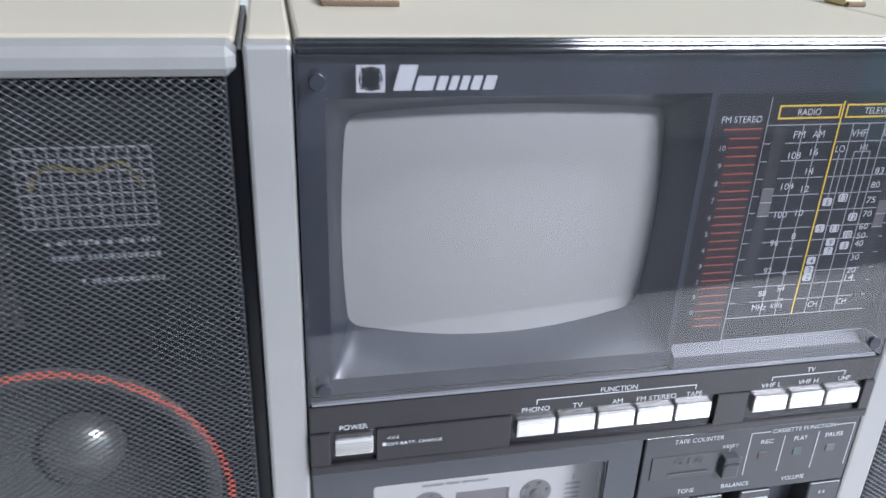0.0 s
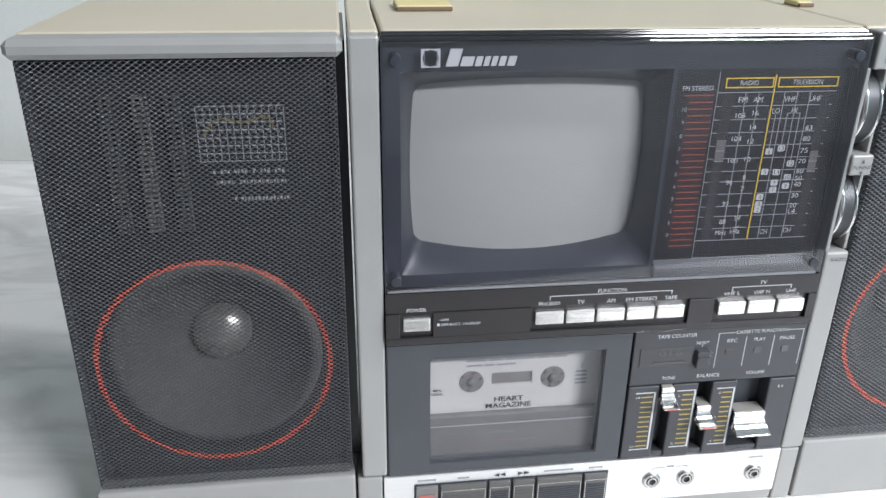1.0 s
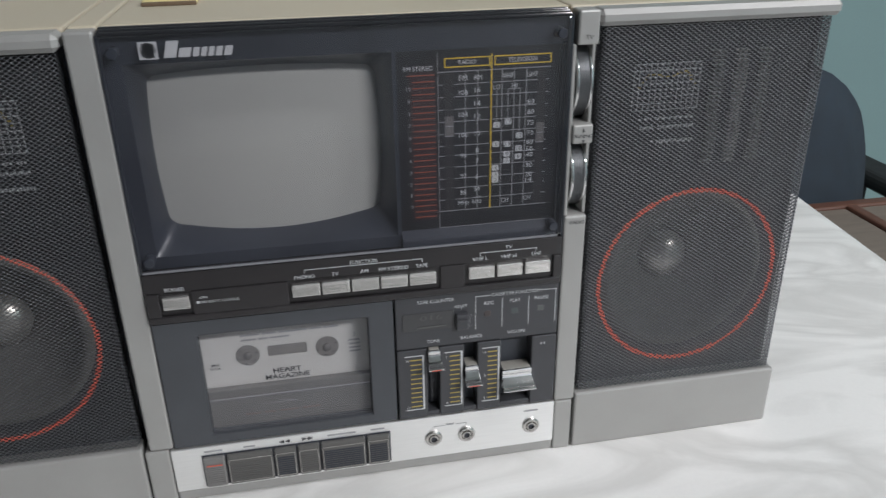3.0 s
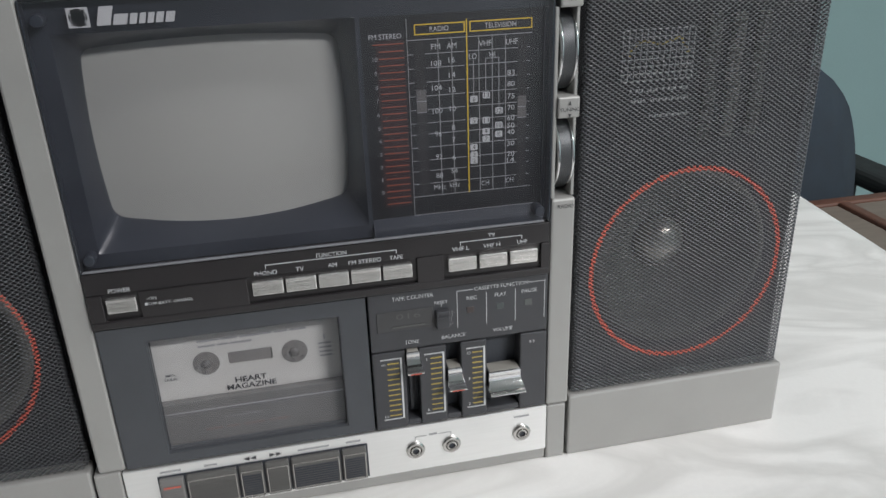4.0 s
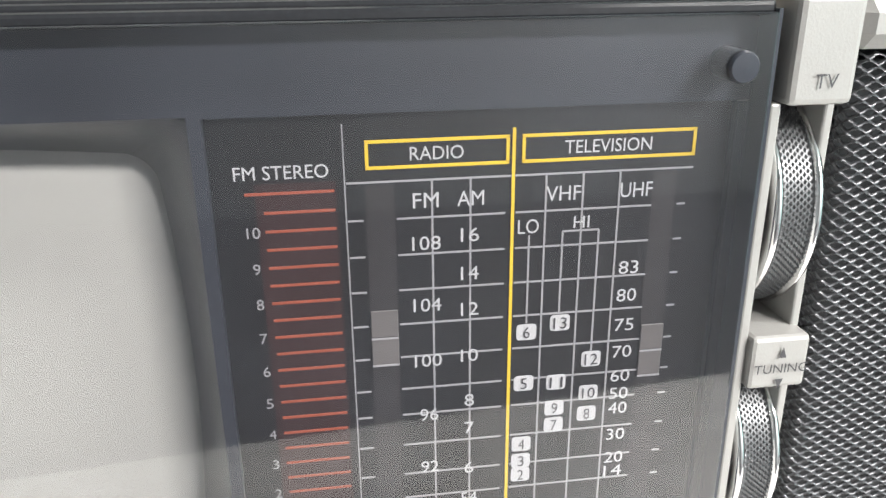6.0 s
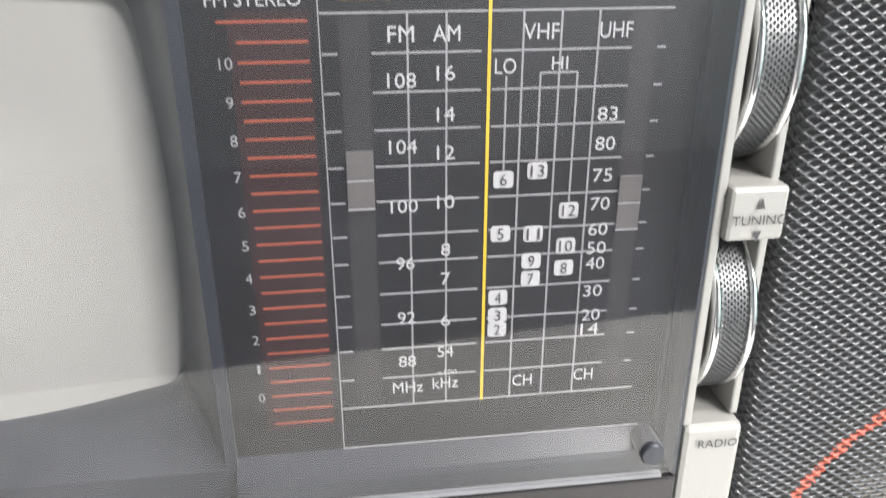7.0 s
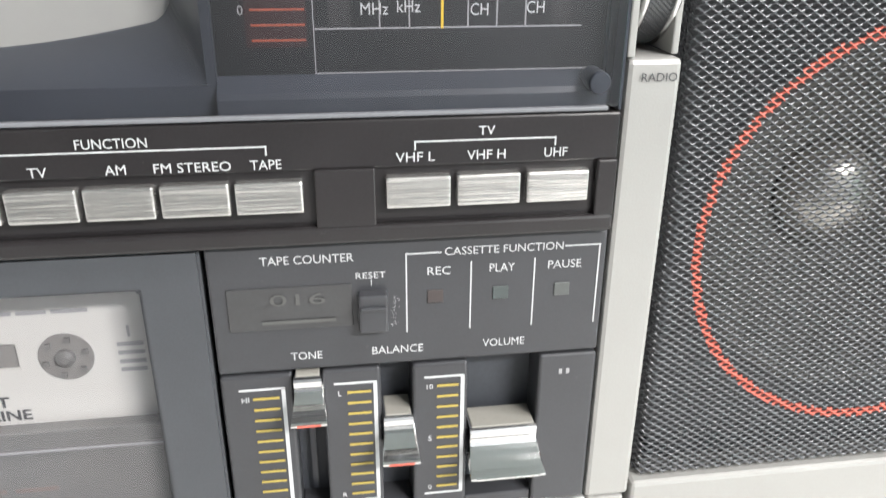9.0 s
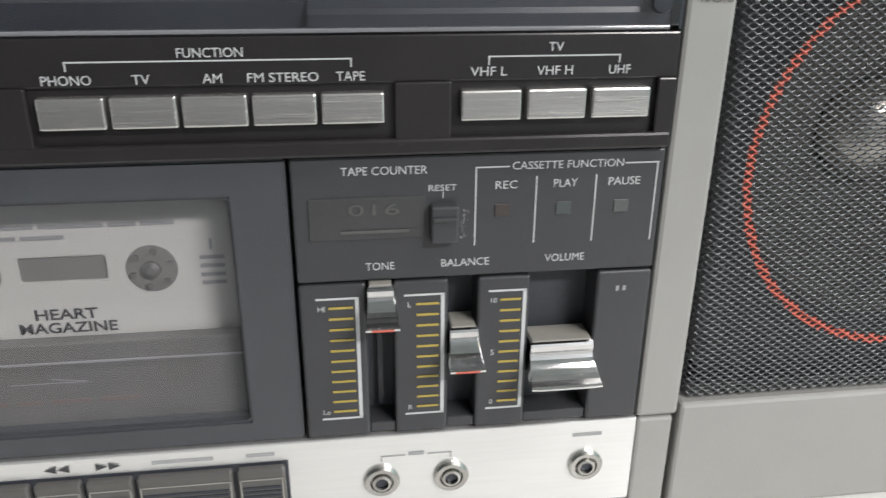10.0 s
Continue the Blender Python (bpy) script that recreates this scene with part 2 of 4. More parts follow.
def lathe(bm, profile, centre, axis="y", steps=40, cap=True):
    """Turn (radius, along) pairs round an axis through centre."""
    rings = []
    for r, a in profile:
        ring = []
        for i in range(steps):
            w = 2 * math.pi * i / steps
            c, s = r * math.cos(w), r * math.sin(w)
            p = (c, a, s) if axis == "y" else ((a, c, s) if axis == "x" else (c, s, a))
            ring.append(bm.verts.new(Vector(centre) + Vector(p)))
        rings.append(ring)
    for a, b in zip(rings, rings[1:]):
        for i in range(steps):
            bm.faces.new((a[i], a[(i + 1) % steps], b[(i + 1) % steps], b[i]))
    for ring in (rings[0], rings[-1]) if cap else ():
        if profile[rings.index(ring)][0] > 1e-6:
            bm.faces.new(ring)
    bmesh.ops.remove_doubles(bm, verts=bm.verts, dist=1e-6)
    return bm


def plate_with_hole(bm, x0, x1, z0, z1, hx0, hx1, hz0, hz1, y0, y1, bevel=0.0004):
    """A flat frame in one piece."""
    def ring(a, b, c, d, y):
        return [bm.verts.new((x, y, z)) for x, z in ((a, c), (b, c), (b, d), (a, d))]
    rings = [ring(x0, x1, z0, z1, y0), ring(hx0, hx1, hz0, hz1, y0), ring(hx0, hx1, hz0, hz1, y1), ring(x0, x1, z0, z1, y1)]
    edges = set()
    for a, b in zip(rings, rings[1:] + rings[:1]):
        for i in range(4):
            f = bm.faces.new((a[i], a[(i + 1) % 4], b[(i + 1) % 4], b[i]))
            edges |= set(f.edges)
    if bevel:
        bm.normal_update()
        sharp = [e for e in edges if e.calc_face_angle(0) > 1.0]
        bmesh.ops.bevel(bm, geom=sharp, offset=bevel, segments=2, affect="EDGES")
    return bm


def clear_slab(name, material, parent, label, *dims):
    """A clear plate: gloss on the faces turned to the front, plain clear behind."""
    ob = part(name, one(*dims, 0.0005), material, parent, label)
    ob.data.materials.append(BACK)
    for p in ob.data.polygons:
        p.material_index = 1 if p.normal.y > -0.2 and p.normal.z < 0.5 else 0
    ob.visible_shadow = False
    return ob


FONT_CACHE = {}


def text_mesh(s, height, width=None, bold=0.0, shear=0.0):
    key = (s, height, width, bold, shear)
    if key in FONT_CACHE:
        return FONT_CACHE[key]
    cu = bpy.data.curves.new("lettering", "FONT")
    cu.body, cu.size, cu.align_x, cu.resolution_u, cu.shear = s, 1.0, "CENTER", 3, shear
    cu.offset = bold
    ob = bpy.data.objects.new("lettering", cu)
    me = bpy.data.meshes.new_from_object(ob)
    bpy.data.objects.remove(ob)
    xs, ys = [v.co.x for v in me.vertices], [v.co.y for v in me.vertices]
    k = height / (max(ys) - min(ys))
    kx = width / (max(xs) - min(xs)) if width else k
    cx, cy = (max(xs) + min(xs)) / 2, (max(ys) + min(ys)) / 2
    me.transform(Matrix.Rotation(radians(90), 4, "X") @ Matrix.Diagonal((kx, k, 1, 1)) @ Matrix.Translation((-cx, -cy, 0)))
    FONT_CACHE[key] = me
    return me


def text(s, x, y, z, height, material, parent, width=None, bold=0.0, shear=0.0, label=""):
    """Printed words, facing the front, centred on (x, z) at depth y."""
    me = text_mesh(s, height, width, bold, shear)
    if not me.materials:
        me.materials.append(material)
    elif me.materials[0] != material:
        me = me.copy()
        me.materials[0] = material
    ob = new("lettering", me)
    link_part(ob, parent, label)
    ob.location = (x, y, z)
    return ob


def strokes(rects, y, thick=0.00012):
    """Printed lines: thin bars (x0, x1, z0, z1) on the plane at depth y."""
    bm = bmesh.new()
    for x0, x1, z0, z1 in rects:
        box(bm, x0, x1, y - thick, y, z0, z1)
    return bm


def hline(x0, x1, z, w=0.0003):
    return (x0, x1, z - w / 2, z + w / 2)


def vline(x, z0, z1, w=0.0003):
    return (x - w / 2, x + w / 2, z0, z1)


# ---- the room ----
def wall(name, label, *dims, material):
    ob = part(name, one(*dims), material)
    return tagged(ob, label, "wall", kind="structure")


FL = TABLE_Z - 0.74
wall("wall_north", "teal painted wall behind the chair", -2.2, 2.6, 1.55, 1.67, FL, 1.75, material=TEAL)
wall("wall_east", "teal painted side wall of the room", 2.6, 2.72, -3.0, 1.67, FL, 1.75, material=TEAL)
# West and south walls are unseen; their grey limits the light they bounce.
wall("wall_west", "unseen side wall, grey to limit bounced light", -2.32, -2.2, -3.0, 1.67, FL, 1.75, material=GREYWALL)
wall("wall_south", "unseen wall facing the table, grey to limit bounced light", -2.2, 2.6, -3.12, -3.0, FL, 1.75, material=GREYWALL)
wall("wall_partition", "pale painted wall projection beside the table", -2.2, 0.12, 0.72, 1.55, FL, 1.75, material=PALE)
tagged(part("floor", one(-2.4, 2.8, -3.2, 1.8, FL - 0.1, FL), FLOOR), "grey tiled floor of the room", "floor", kind="structure")
tagged(part("ceiling", one(-2.4, 2.8, -3.2, 1.8, 1.75, 1.85), CEIL), "white painted ceiling", "ceiling", kind="structure")


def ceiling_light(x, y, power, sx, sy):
    t = thing("ceiling_light", (x, y, 1.75), "unseen ceiling panel lamp, placed to match the light", "lamp", "ceiling lamps")
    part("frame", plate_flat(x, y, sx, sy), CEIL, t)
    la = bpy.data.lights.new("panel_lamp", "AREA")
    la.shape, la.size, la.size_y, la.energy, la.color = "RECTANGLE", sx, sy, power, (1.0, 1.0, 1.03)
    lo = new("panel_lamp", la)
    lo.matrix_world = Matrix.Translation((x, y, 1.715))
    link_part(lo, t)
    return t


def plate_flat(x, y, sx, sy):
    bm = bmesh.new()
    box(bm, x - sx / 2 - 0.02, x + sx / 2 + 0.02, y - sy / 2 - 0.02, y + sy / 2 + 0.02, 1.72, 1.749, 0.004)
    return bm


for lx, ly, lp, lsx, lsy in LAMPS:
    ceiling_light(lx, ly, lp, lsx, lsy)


# ---- table and cloth ----
TX0, TX1, TY0, TY1 = -0.85, 0.462, -0.288, 0.62
SKEW = radians(-6)
table = thing("table", (-0.18, 0.17, FL), "wooden table hidden under a marble-print cloth", "table")
part("tabletop", one(TX0 + 0.006, TX1 - 0.006, TY0 + 0.006, TY1 - 0.006, TABLE_Z - 0.034, TABLE_Z - 0.004, 0.004), WOOD, table)
for lx in (TX0 + 0.06, TX1 - 0.06):
    for ly in (TY0 + 0.06, TY1 - 0.06):
        part("leg", one(lx - 0.025, lx + 0.025, ly - 0.025, ly + 0.025, FL, TABLE_Z - 0.034, 0.003), WOOD, table)


def cloth():
    """A sheet over the tabletop that bends down at its edges, with slight waves."""
    bm = bmesh.new()
    nx, ny, drop, r = 130, 90, 0.16, 0.012

    def fold(u, a, b):
        lo, hi = a + r, b - r
        if lo <= u <= hi:
            return u, 0.0
        s = -1 if u < lo else 1
        d = (lo - u) if u < lo else (u - hi)
        edge = lo if u < lo else hi
        arc = r * math.pi / 2
        if d < arc:
            return edge + s * r * math.sin(d / r), -r * (1 - math.cos(d / r))
        return edge + s * r, -r - (d - arc)

    rows = []
    for j in range(ny + 1):
        row = []
        for i in range(nx + 1):
            u = TX0 - drop + (TX1 - TX0 + 2 * drop) * i / nx
            v = TY0 - drop + (TY1 - TY0 + 2 * drop) * j / ny
            x, dx = fold(u, TX0, TX1)
            y, dy = fold(v, TY0, TY1)
            z = TABLE_Z + min(dx, dy) if min(dx, dy) < -0.0 else TABLE_Z
            if z < TABLE_Z - 0.02:
                k = min(1, (TABLE_Z - z) / 0.16)
                w = 0.012 * k * math.sin(30 * (u + v))
                x += w if dx < dy else 0
                y += w if dy <= dx else 0
            row.append(bm.verts.new((x, y, z)))
        rows.append(row)
    for a, b in zip(rows, rows[1:]):
        for i in range(nx):
            bm.faces.new((a[i], a[i + 1], b[i + 1], b[i]))
    ob = part("tablecloth", bm, CLOTH, None, smooth=True)
    so = ob.modifiers.new("thickness", "SOLIDIFY")
    so.thickness, so.offset = 0.0012, -1
    ob.rotation_euler.z = SKEW
    return tagged(ob, "white marble-print plastic tablecloth spread over the table", "tablecloth")


cloth()
table.location = Matrix.Rotation(SKEW, 4, "Z") @ table.location
table.rotation_euler.z = SKEW

# ---- central unit: television, radio and cassette deck ----
Y0 = 0.0
UX0, UX1 = -0.1108, 0.1236
BX0, BX1 = -0.098, 0.111
DEPTH = 0.115
unit = thing("portable_tv_radio", (0.0065, 0.055, TABLE_Z), "silver and black portable television radio cassette recorder", "tv radio")
part("body", one(-0.110, 0.122, 0.0242, DEPTH, 0.0235, 0.270, 0.004), SILVER, unit)
for fx in (-0.09, 0.10):
    for fy in (0.025, 0.10):
        part("foot", lathe(bmesh.new(), [(0.006, 0.0), (0.006, 0.004)], (fx, fy, TABLE_Z), "z", 16), RUBBER, unit)
part("top_cover", one(BX0 + 0.0008, UX1 - 0.012, 0.0092, DEPTH, 0.2695, 0.2745, 0.0012), CREAM, unit, "yellowed cream plastic top")
part("top_cover", one(UX0 + 0.0005, BX0 - 0.0003, 0.0092, DEPTH, 0.2695, 0.2745, 0.0012), CREAM, unit, "yellowed cream plastic top")
part("top_cover", one(UX1 - 0.0115, UX1 - 0.0005, 0.0092, DEPTH, 0.2695, 0.2745, 0.0012), CREAM, unit, "yellowed cream plastic top")
for hx, hw, hy in ((-0.074, 0.013, 0.062), (0.1185, 0.004, 0.070)):
    pivot = part("handle_mount", one(hx - hw, hx + hw, hy, 0.084, 0.2745, 0.2772, 0.001), BUTTER, unit, "yellowed handle lug with a brown pin")
    part("pin", one(hx - hw, hx + hw, hy - 0.0020, hy - 0.0002, 0.2745, 0.2765, 0.0005), BROWN, pivot)

# side strips and base of the front
strip_l = part("side_strip", one(UX0, BX0 - 0.0004, Y0 + 0.001, 0.024, 0.057, 0.2735, 0.0012), SILVER, unit)
part("corner_block", one(UX0 - 0.0026, BX0 - 0.003, Y0 + 0.0006, 0.024, 0.0215, 0.0566, 0.0010), SILVER, unit)
part("corner_block", one(BX1 + 0.0012, UX1 - 0.0010, Y0 + 0.0006, 0.024, 0.0215, 0.0555, 0.0010), SILVER, unit)
part("base_bar", one(BX0 - 0.0026, BX1 + 0.0010, Y0 + 0.0014, 0.024, 0.0215, 0.0283, 0.0012), SILVER, unit)

# right strip with the two thumb wheels
strip_r = part("side_strip", one(BX1 + 0.0006, UX1, Y0 + 0.0005, 0.024, 0.0560, 0.1710, 0.0012), SILVER, unit)
part("strip_cap", one(BX1 + 0.0022, UX1, Y0 - 0.0005, 0.024, 0.2575, 0.2735, 0.0010), SILVER, strip_r)
part("strip_cap", one(BX1 + 0.0022, UX1, Y0 - 0.0005, 0.024, 0.2095, 0.2192, 0.0008), SILVER, strip_r)
part("strip_rail", one(BX1 + 0.0004, BX1 + 0.0022, Y0 + 0.0010, 0.024, 0.1712, 0.2578, 0.0004), SILVER, strip_r)
part("strip_rail", one(UX1 - 0.0016, UX1, Y0 + 0.0035, 0.024, 0.1712, 0.2578, 0.0004), SILVER, strip_r)
wy = Y0 - 0.0009
text("TV", 0.1186, wy, 0.2612, 0.0021, DARKP, strip_r, bold=0.0)
text("TUNING", 0.1186, wy, 0.2135, 0.0017, DARKP, strip_r, width=0.0095, bold=0.0)
text("RADIO", 0.1186, Y0 + 0.0001, 0.1672, 0.0018, DARKP, strip_r, width=0.0078, bold=0.0)
ar = bmesh.new()
for s in (1, -1):
    vs = [ar.verts.new((0.1186 + dx, wy, 0.2135 + s * dz)) for dx, dz in ((-0.0007, 0.0020), (0.0007, 0.0020), (0.0, 0.0040))]
    ar.faces.new(vs)
part("arrows", ar, DARKP, strip_r)


def thumb_wheel(z, r):
    cy = Y0 + 0.0005 + r - 0.0005
    hub = part("thumb_wheel", lathe(bmesh.new(), [(r - 0.0009, -0.0030), (r - 0.0009, 0.0030)], (0.1184, cy, z), "x", 72), KNURL, unit, "knurled grey tuning wheel with chrome rims")
    for s in (-1, 1):
        part("rim", lathe(bmesh.new(), [(r - 0.0025, s * 0.0042), (r - 0.0003, s * 0.0040), (r, s * 0.0034), (r - 0.0002, s * 0.0029), (r - 0.0025, s * 0.0027)], (0.1184, cy, z), "x", 72), CHROME, hub, "chrome rim", smooth=True)
    vs, fs = [], []
    n, m = 110, 9
    for i in range(n):
        for k in range(m):
            w = 2 * math.pi * (i + 0.5 * (k % 2)) / n
            if math.cos(w) > -0.15:
                continue
            x = -0.0027 + 0.0054 * (k + 0.5) / m
            da, dx = 0.42 * 2 * math.pi / n, 0.00028
            b = len(vs)
            for aa, xx, rr in ((w - da, x, r - 0.0009), (w, x - dx, r - 0.0009), (w + da, x, r - 0.0009), (w, x + dx, r - 0.0009), (w, x, r - 0.0004)):
                vs.append((0.1184 + xx, cy + rr * math.cos(aa), z + rr * math.sin(aa)))
            fs += [(b, b + 1, b + 4), (b + 1, b + 2, b + 4), (b + 2, b + 3, b + 4), (b + 3, b, b + 4)]
    me = bpy.data.meshes.new("knurling")
    me.from_pydata(vs, [], fs)
    me.materials.append(KNURL)
    tagged(link_part(new("knurling", me), hub), kind="stuff")


thumb_wheel(0.2385, 0.0205)
thumb_wheel(0.1905, 0.0200)

# ---- television half ----
TZ0, TZ1 = 0.1605, 0.2715
tv = part("tv_bezel", plate_with_hole(bmesh.new(), BX0, 0.0282, TZ0, TZ1 - 0.001, -0.0900, 0.0262, 0.1665, 0.2580, Y0 + 0.0055, 0.012, 0), BLACK, unit, "black picture-tube surround")


def rounded_rect(cx, cz, hw, hh, rad, side, top, bottom):
    """Points of a rectangle with rounded corners; each side bows outwards by its own amount."""
    pts = []
    for qx, qz, a0 in ((1, 1, 0), (-1, 1, 90), (-1, -1, 180), (1, -1, 270)):
        for i in range(7):
            a = radians(a0 + 15 * i)
            pts.append((qx * (hw - rad) + rad * math.cos(a), qz * (hh - rad) + rad * math.sin(a)))
    res = []
    for i, (x, z) in enumerate(pts):
        x2, z2 = pts[(i + 1) % len(pts)]
        k = max(1, int(math.hypot(x2 - x, z2 - z) / 0.004))
        for j in range(k):
            u, w = (x + (x2 - x) * j / k), (z + (z2 - z) * j / k)
            fu, fw = u / hw, w / hh
            du = math.copysign(side, u) * max(0, 1 - fw * fw) * abs(fu) ** 3
            dw = (top if w > 0 else -bottom) * max(0, 1 - fu * fu) * abs(fw) ** 3
            res.append((cx + u + du, cz + w + dw))
    return res


SCX, SCZ, SHW, SHH = -0.0322, 0.2142, 0.0510, 0.0362
TUBE = (SCX, SCZ, SHW, SHH, 0.0045, 0.0020, 0.0025, 0.0060)


def loft(rings, close=False):
    bm = bmesh.new()
    vr = [[bm.verts.new(p) for p in ring] for ring in rings]
    for a, b in zip(vr, vr[1:]):
        for i in range(len(a)):
            bm.faces.new((a[i], a[(i + 1) % len(a)], b[(i + 1) % len(b)], b[i]))
    if close:
        bm.faces.new(vr[-1])
    return bm


inner = rounded_rect(*TUBE)
outer = []
for x, z in inner:
    ux, uz = (x - SCX) / SHW, (z - SCZ) / SHH
    k = max(abs(ux), abs(uz))
    ox, oz = ux / k, uz / k
    outer.append((-0.0900 + (0.1162) * (ox + 1) / 2, 0.1665 + 0.0915 * (oz + 1) / 2))
part("tube_funnel", loft([[(x, Y0 + 0.0056, z) for x, z in outer], [(x, 0.0165, z) for x, z in inner], [(x, 0.0195, z) for x, z in inner]]), BLACK, tv, "sloping black surround of the screen", smooth=True)
bulged = []
for s in (1.0, 0.97, 0.9, 0.8, 0.7, 0.6, 0.5, 0.4, 0.3, 0.2, 0.1, 0.03):
    bulged.append([(SCX + (x - SCX) * s, 0.0150 + 1.45 * s * s * ((x - SCX) ** 2 + (z - SCZ) ** 2), SCZ + (z - SCZ) * s) for x, z in rounded_rect(SCX, SCZ, SHW + 0.0012, SHH + 0.0012, *TUBE[4:])])
part("screen", loft(bulged, True), PHOS, unit, "grey glass picture tube, switched off", smooth=True)

# ---- dial ----
DY = Y0 + 0.0070
dial = part("dial_panel", one(0.0282, 0.1085, DY, 0.012, 0.1640, 0.2575), DIAL, unit, "black radio and television dial with white and yellow print")
fr = bmesh.new()
box(fr, 0.0282, BX1, Y0 + 0.0055, 0.012, 0.2577, TZ1 - 0.001)
box(fr, 0.1086, BX1, Y0 + 0.0055, 0.012, TZ0, 0.2575, 0.0003)
shelf = [(0.012, TZ0), (0.0025, TZ0), (0.0025, 0.1640), (0.0029, 0.1652), (0.0069, 0.1680), (0.012, 0.1680)]
ends = [[fr.verts.new((x, Y0 + y, z)) for y, z in shelf] for x in (0.0282, 0.1084)]
fr.faces.new(ends[0])
fr.faces.new(ends[1][::-1])
for i in range(6):
    fr.faces.new((ends[0][i], ends[0][(i + 1) % 6], ends[1][(i + 1) % 6], ends[1][i]))
part("dial_frame", fr, BLACK, unit)
PY = DY - 0.0001
ZS = [0.2470, 0.2410, 0.2350, 0.2290, 0.2230, 0.2170, 0.2110, 0.2060, 0.2000, 0.1940, 0.1890, 0.1830]
lines = [hline(0.0480, 0.1030, 0.2470), hline(0.0480, 0.1030, 0.1770), vline(0.0478, 0.168, 0.256, 0.0002)]
for z in ZS[1:]:
    lines += [hline(0.0555, 0.0725, z), hline(0.0742, 0.0965, z), hline(0.0480, 0.0504, z), hline(0.1008, 0.1022, z)]
lines += [vline(0.0610, 0.1772, 0.2468), vline(0.0670, 0.1772, 0.2468), vline(0.0790, 0.1772, 0.2468), vline(0.0850, 0.1772, 0.2468), vline(0.0910, 0.1772, 0.2468)]
lines += [hline(0.0820, 0.0880, 0.2374), vline(0.0820, 0.223, 0.2374), vline(0.0880, 0.2155, 0.2374), vline(0.0765, 0.2215, 0.2370)]
lines += [hline(0.0480, 0.1050, 0.1682, 0.0002)]
part("grid_lines", strokes(lines, PY), GREYP, dial, "white dial grid")
part("stereo_strip", strokes([(0.0345, 0.0465, 0.1735, 0.2475)], PY, 0.00004), MAROON, dial, "dark red stereo scale strip")
rl = [hline(0.0330, 0.0462, 0.2460, 0.00042)] + [hline(0.0356, 0.0462, 0.2430 - 0.00296 * k, 0.00042) for k in range(24)]
part("stereo_lines", strokes(rl, PY - 0.00005), RED, dial, "red scale lines")
yl = []
for x0, x1 in ((0.0510, 0.0730), (0.0750, 0.1030)):
    yl += [hline(x0, x1, 0.2492, 0.0005), hline(x0, x1, 0.2532, 0.0005), vline(x0 + 0.00025, 0.2492, 0.2532, 0.0005), vline(x1 - 0.00025, 0.2492, 0.2532, 0.0005)]
yl.append(vline(0.0737, 0.1768, 0.2545, 0.0005))
part("yellow_lines", strokes(yl, PY - 0.00003), YELLOW, dial, "yellow printed frames")
TY = PY - 0.00022


def rounded_chip(x, y, z, hw, hh, r):
    bm = bmesh.new()
    ring = []
    for sx, sz, a0 in ((1, 1, 0), (-1, 1, 90), (-1, -1, 180), (1, -1, 270)):
        for k in range(4):
            a = radians(a0 + 30 * k)
            ring.append((x + sx * (hw - r) + r * math.cos(a), z + sz * (hh - r) + r * math.sin(a)))
    f, b = [bm.verts.new((p, y - 0.0001, q)) for p, q in ring], [bm.verts.new((p, y, q)) for p, q in ring]
    bm.faces.new(f)
    for i in range(len(f)):
        bm.faces.new((f[i], f[(i + 1) % len(f)], b[(i + 1) % len(f)], b[i]))
    return bm


def dial_text(s, x, z, h, w=None, m=WHITE):
    text(s, x, TY, z, h, m, dial, w)


dial_text("RADIO", 0.0618, 0.2512, 0.0021, 0.0082)
dial_text("TELEVISION", 0.0887, 0.2512, 0.0021, 0.0140)
dial_text("FM STEREO", 0.0386, 0.2492, 0.0021, 0.0138)
for s, x, w in (("FM", 0.0600, 0.0040), ("AM", 0.0670, 0.0042), ("VHF", 0.0818, 0.0056), ("UHF", 0.0938, 0.0053)):
    dial_text(s, x, 0.2438, 0.0024, w)
dial_text("LO", 0.0763, 0.2386, 0.0024, 0.0034)
dial_text("HI", 0.0850, 0.2389, 0.0020, 0.0026)
for s, z in (("108", 0.2368), ("104", 0.2262), ("100", 0.2161), ("96", 0.2057), ("92", 0.1952), ("88", 0.1863)):
    dial_text(s, 0.0600, z, 0.0023, 0.0045 if len(s) == 3 else 0.0031)
for s, z in (("16", 0.2378), ("14", 0.2313), ("12", 0.2250), ("10", 0.2165), ("8", 0.2079), ("7", 0.2024), ("6", 0.1942), ("54", 0.1878)):
    dial_text(s, 0.0669, z, 0.0023, 0.0016 if len(s) == 1 else 0.0029)
dial_text("MHz", 0.0600, 0.1808, 0.0023, 0.0055)
dial_text("kHz", 0.0669, 0.1812, 0.0023, 0.0047)
dial_text("x100", 0.0672, 0.1834, 0.0010, 0.0036)
dial_text("CH", 0.0813, 0.1805, 0.0024, 0.0037)
dial_text("CH", 0.0930, 0.1808, 0.0024, 0.0037)
for s, z in (("83", 0.2305), ("80", 0.2255), ("75", 0.2200), ("70", 0.2149), ("60", 0.2102), ("50", 0.2067), ("40", 0.2037), ("30", 0.1983), ("20", 0.1934), ("14", 0.1905)):
    dial_text(s, 0.0935, z, 0.0023, 0.0034)
for k in range(11):
    dial_text(str(10 - k), 0.0338, 0.2400 - 0.00592 * k, 0.0018, 0.0020 if k == 0 else (0.0005 if k == 9 else 0.0011), GREYP)
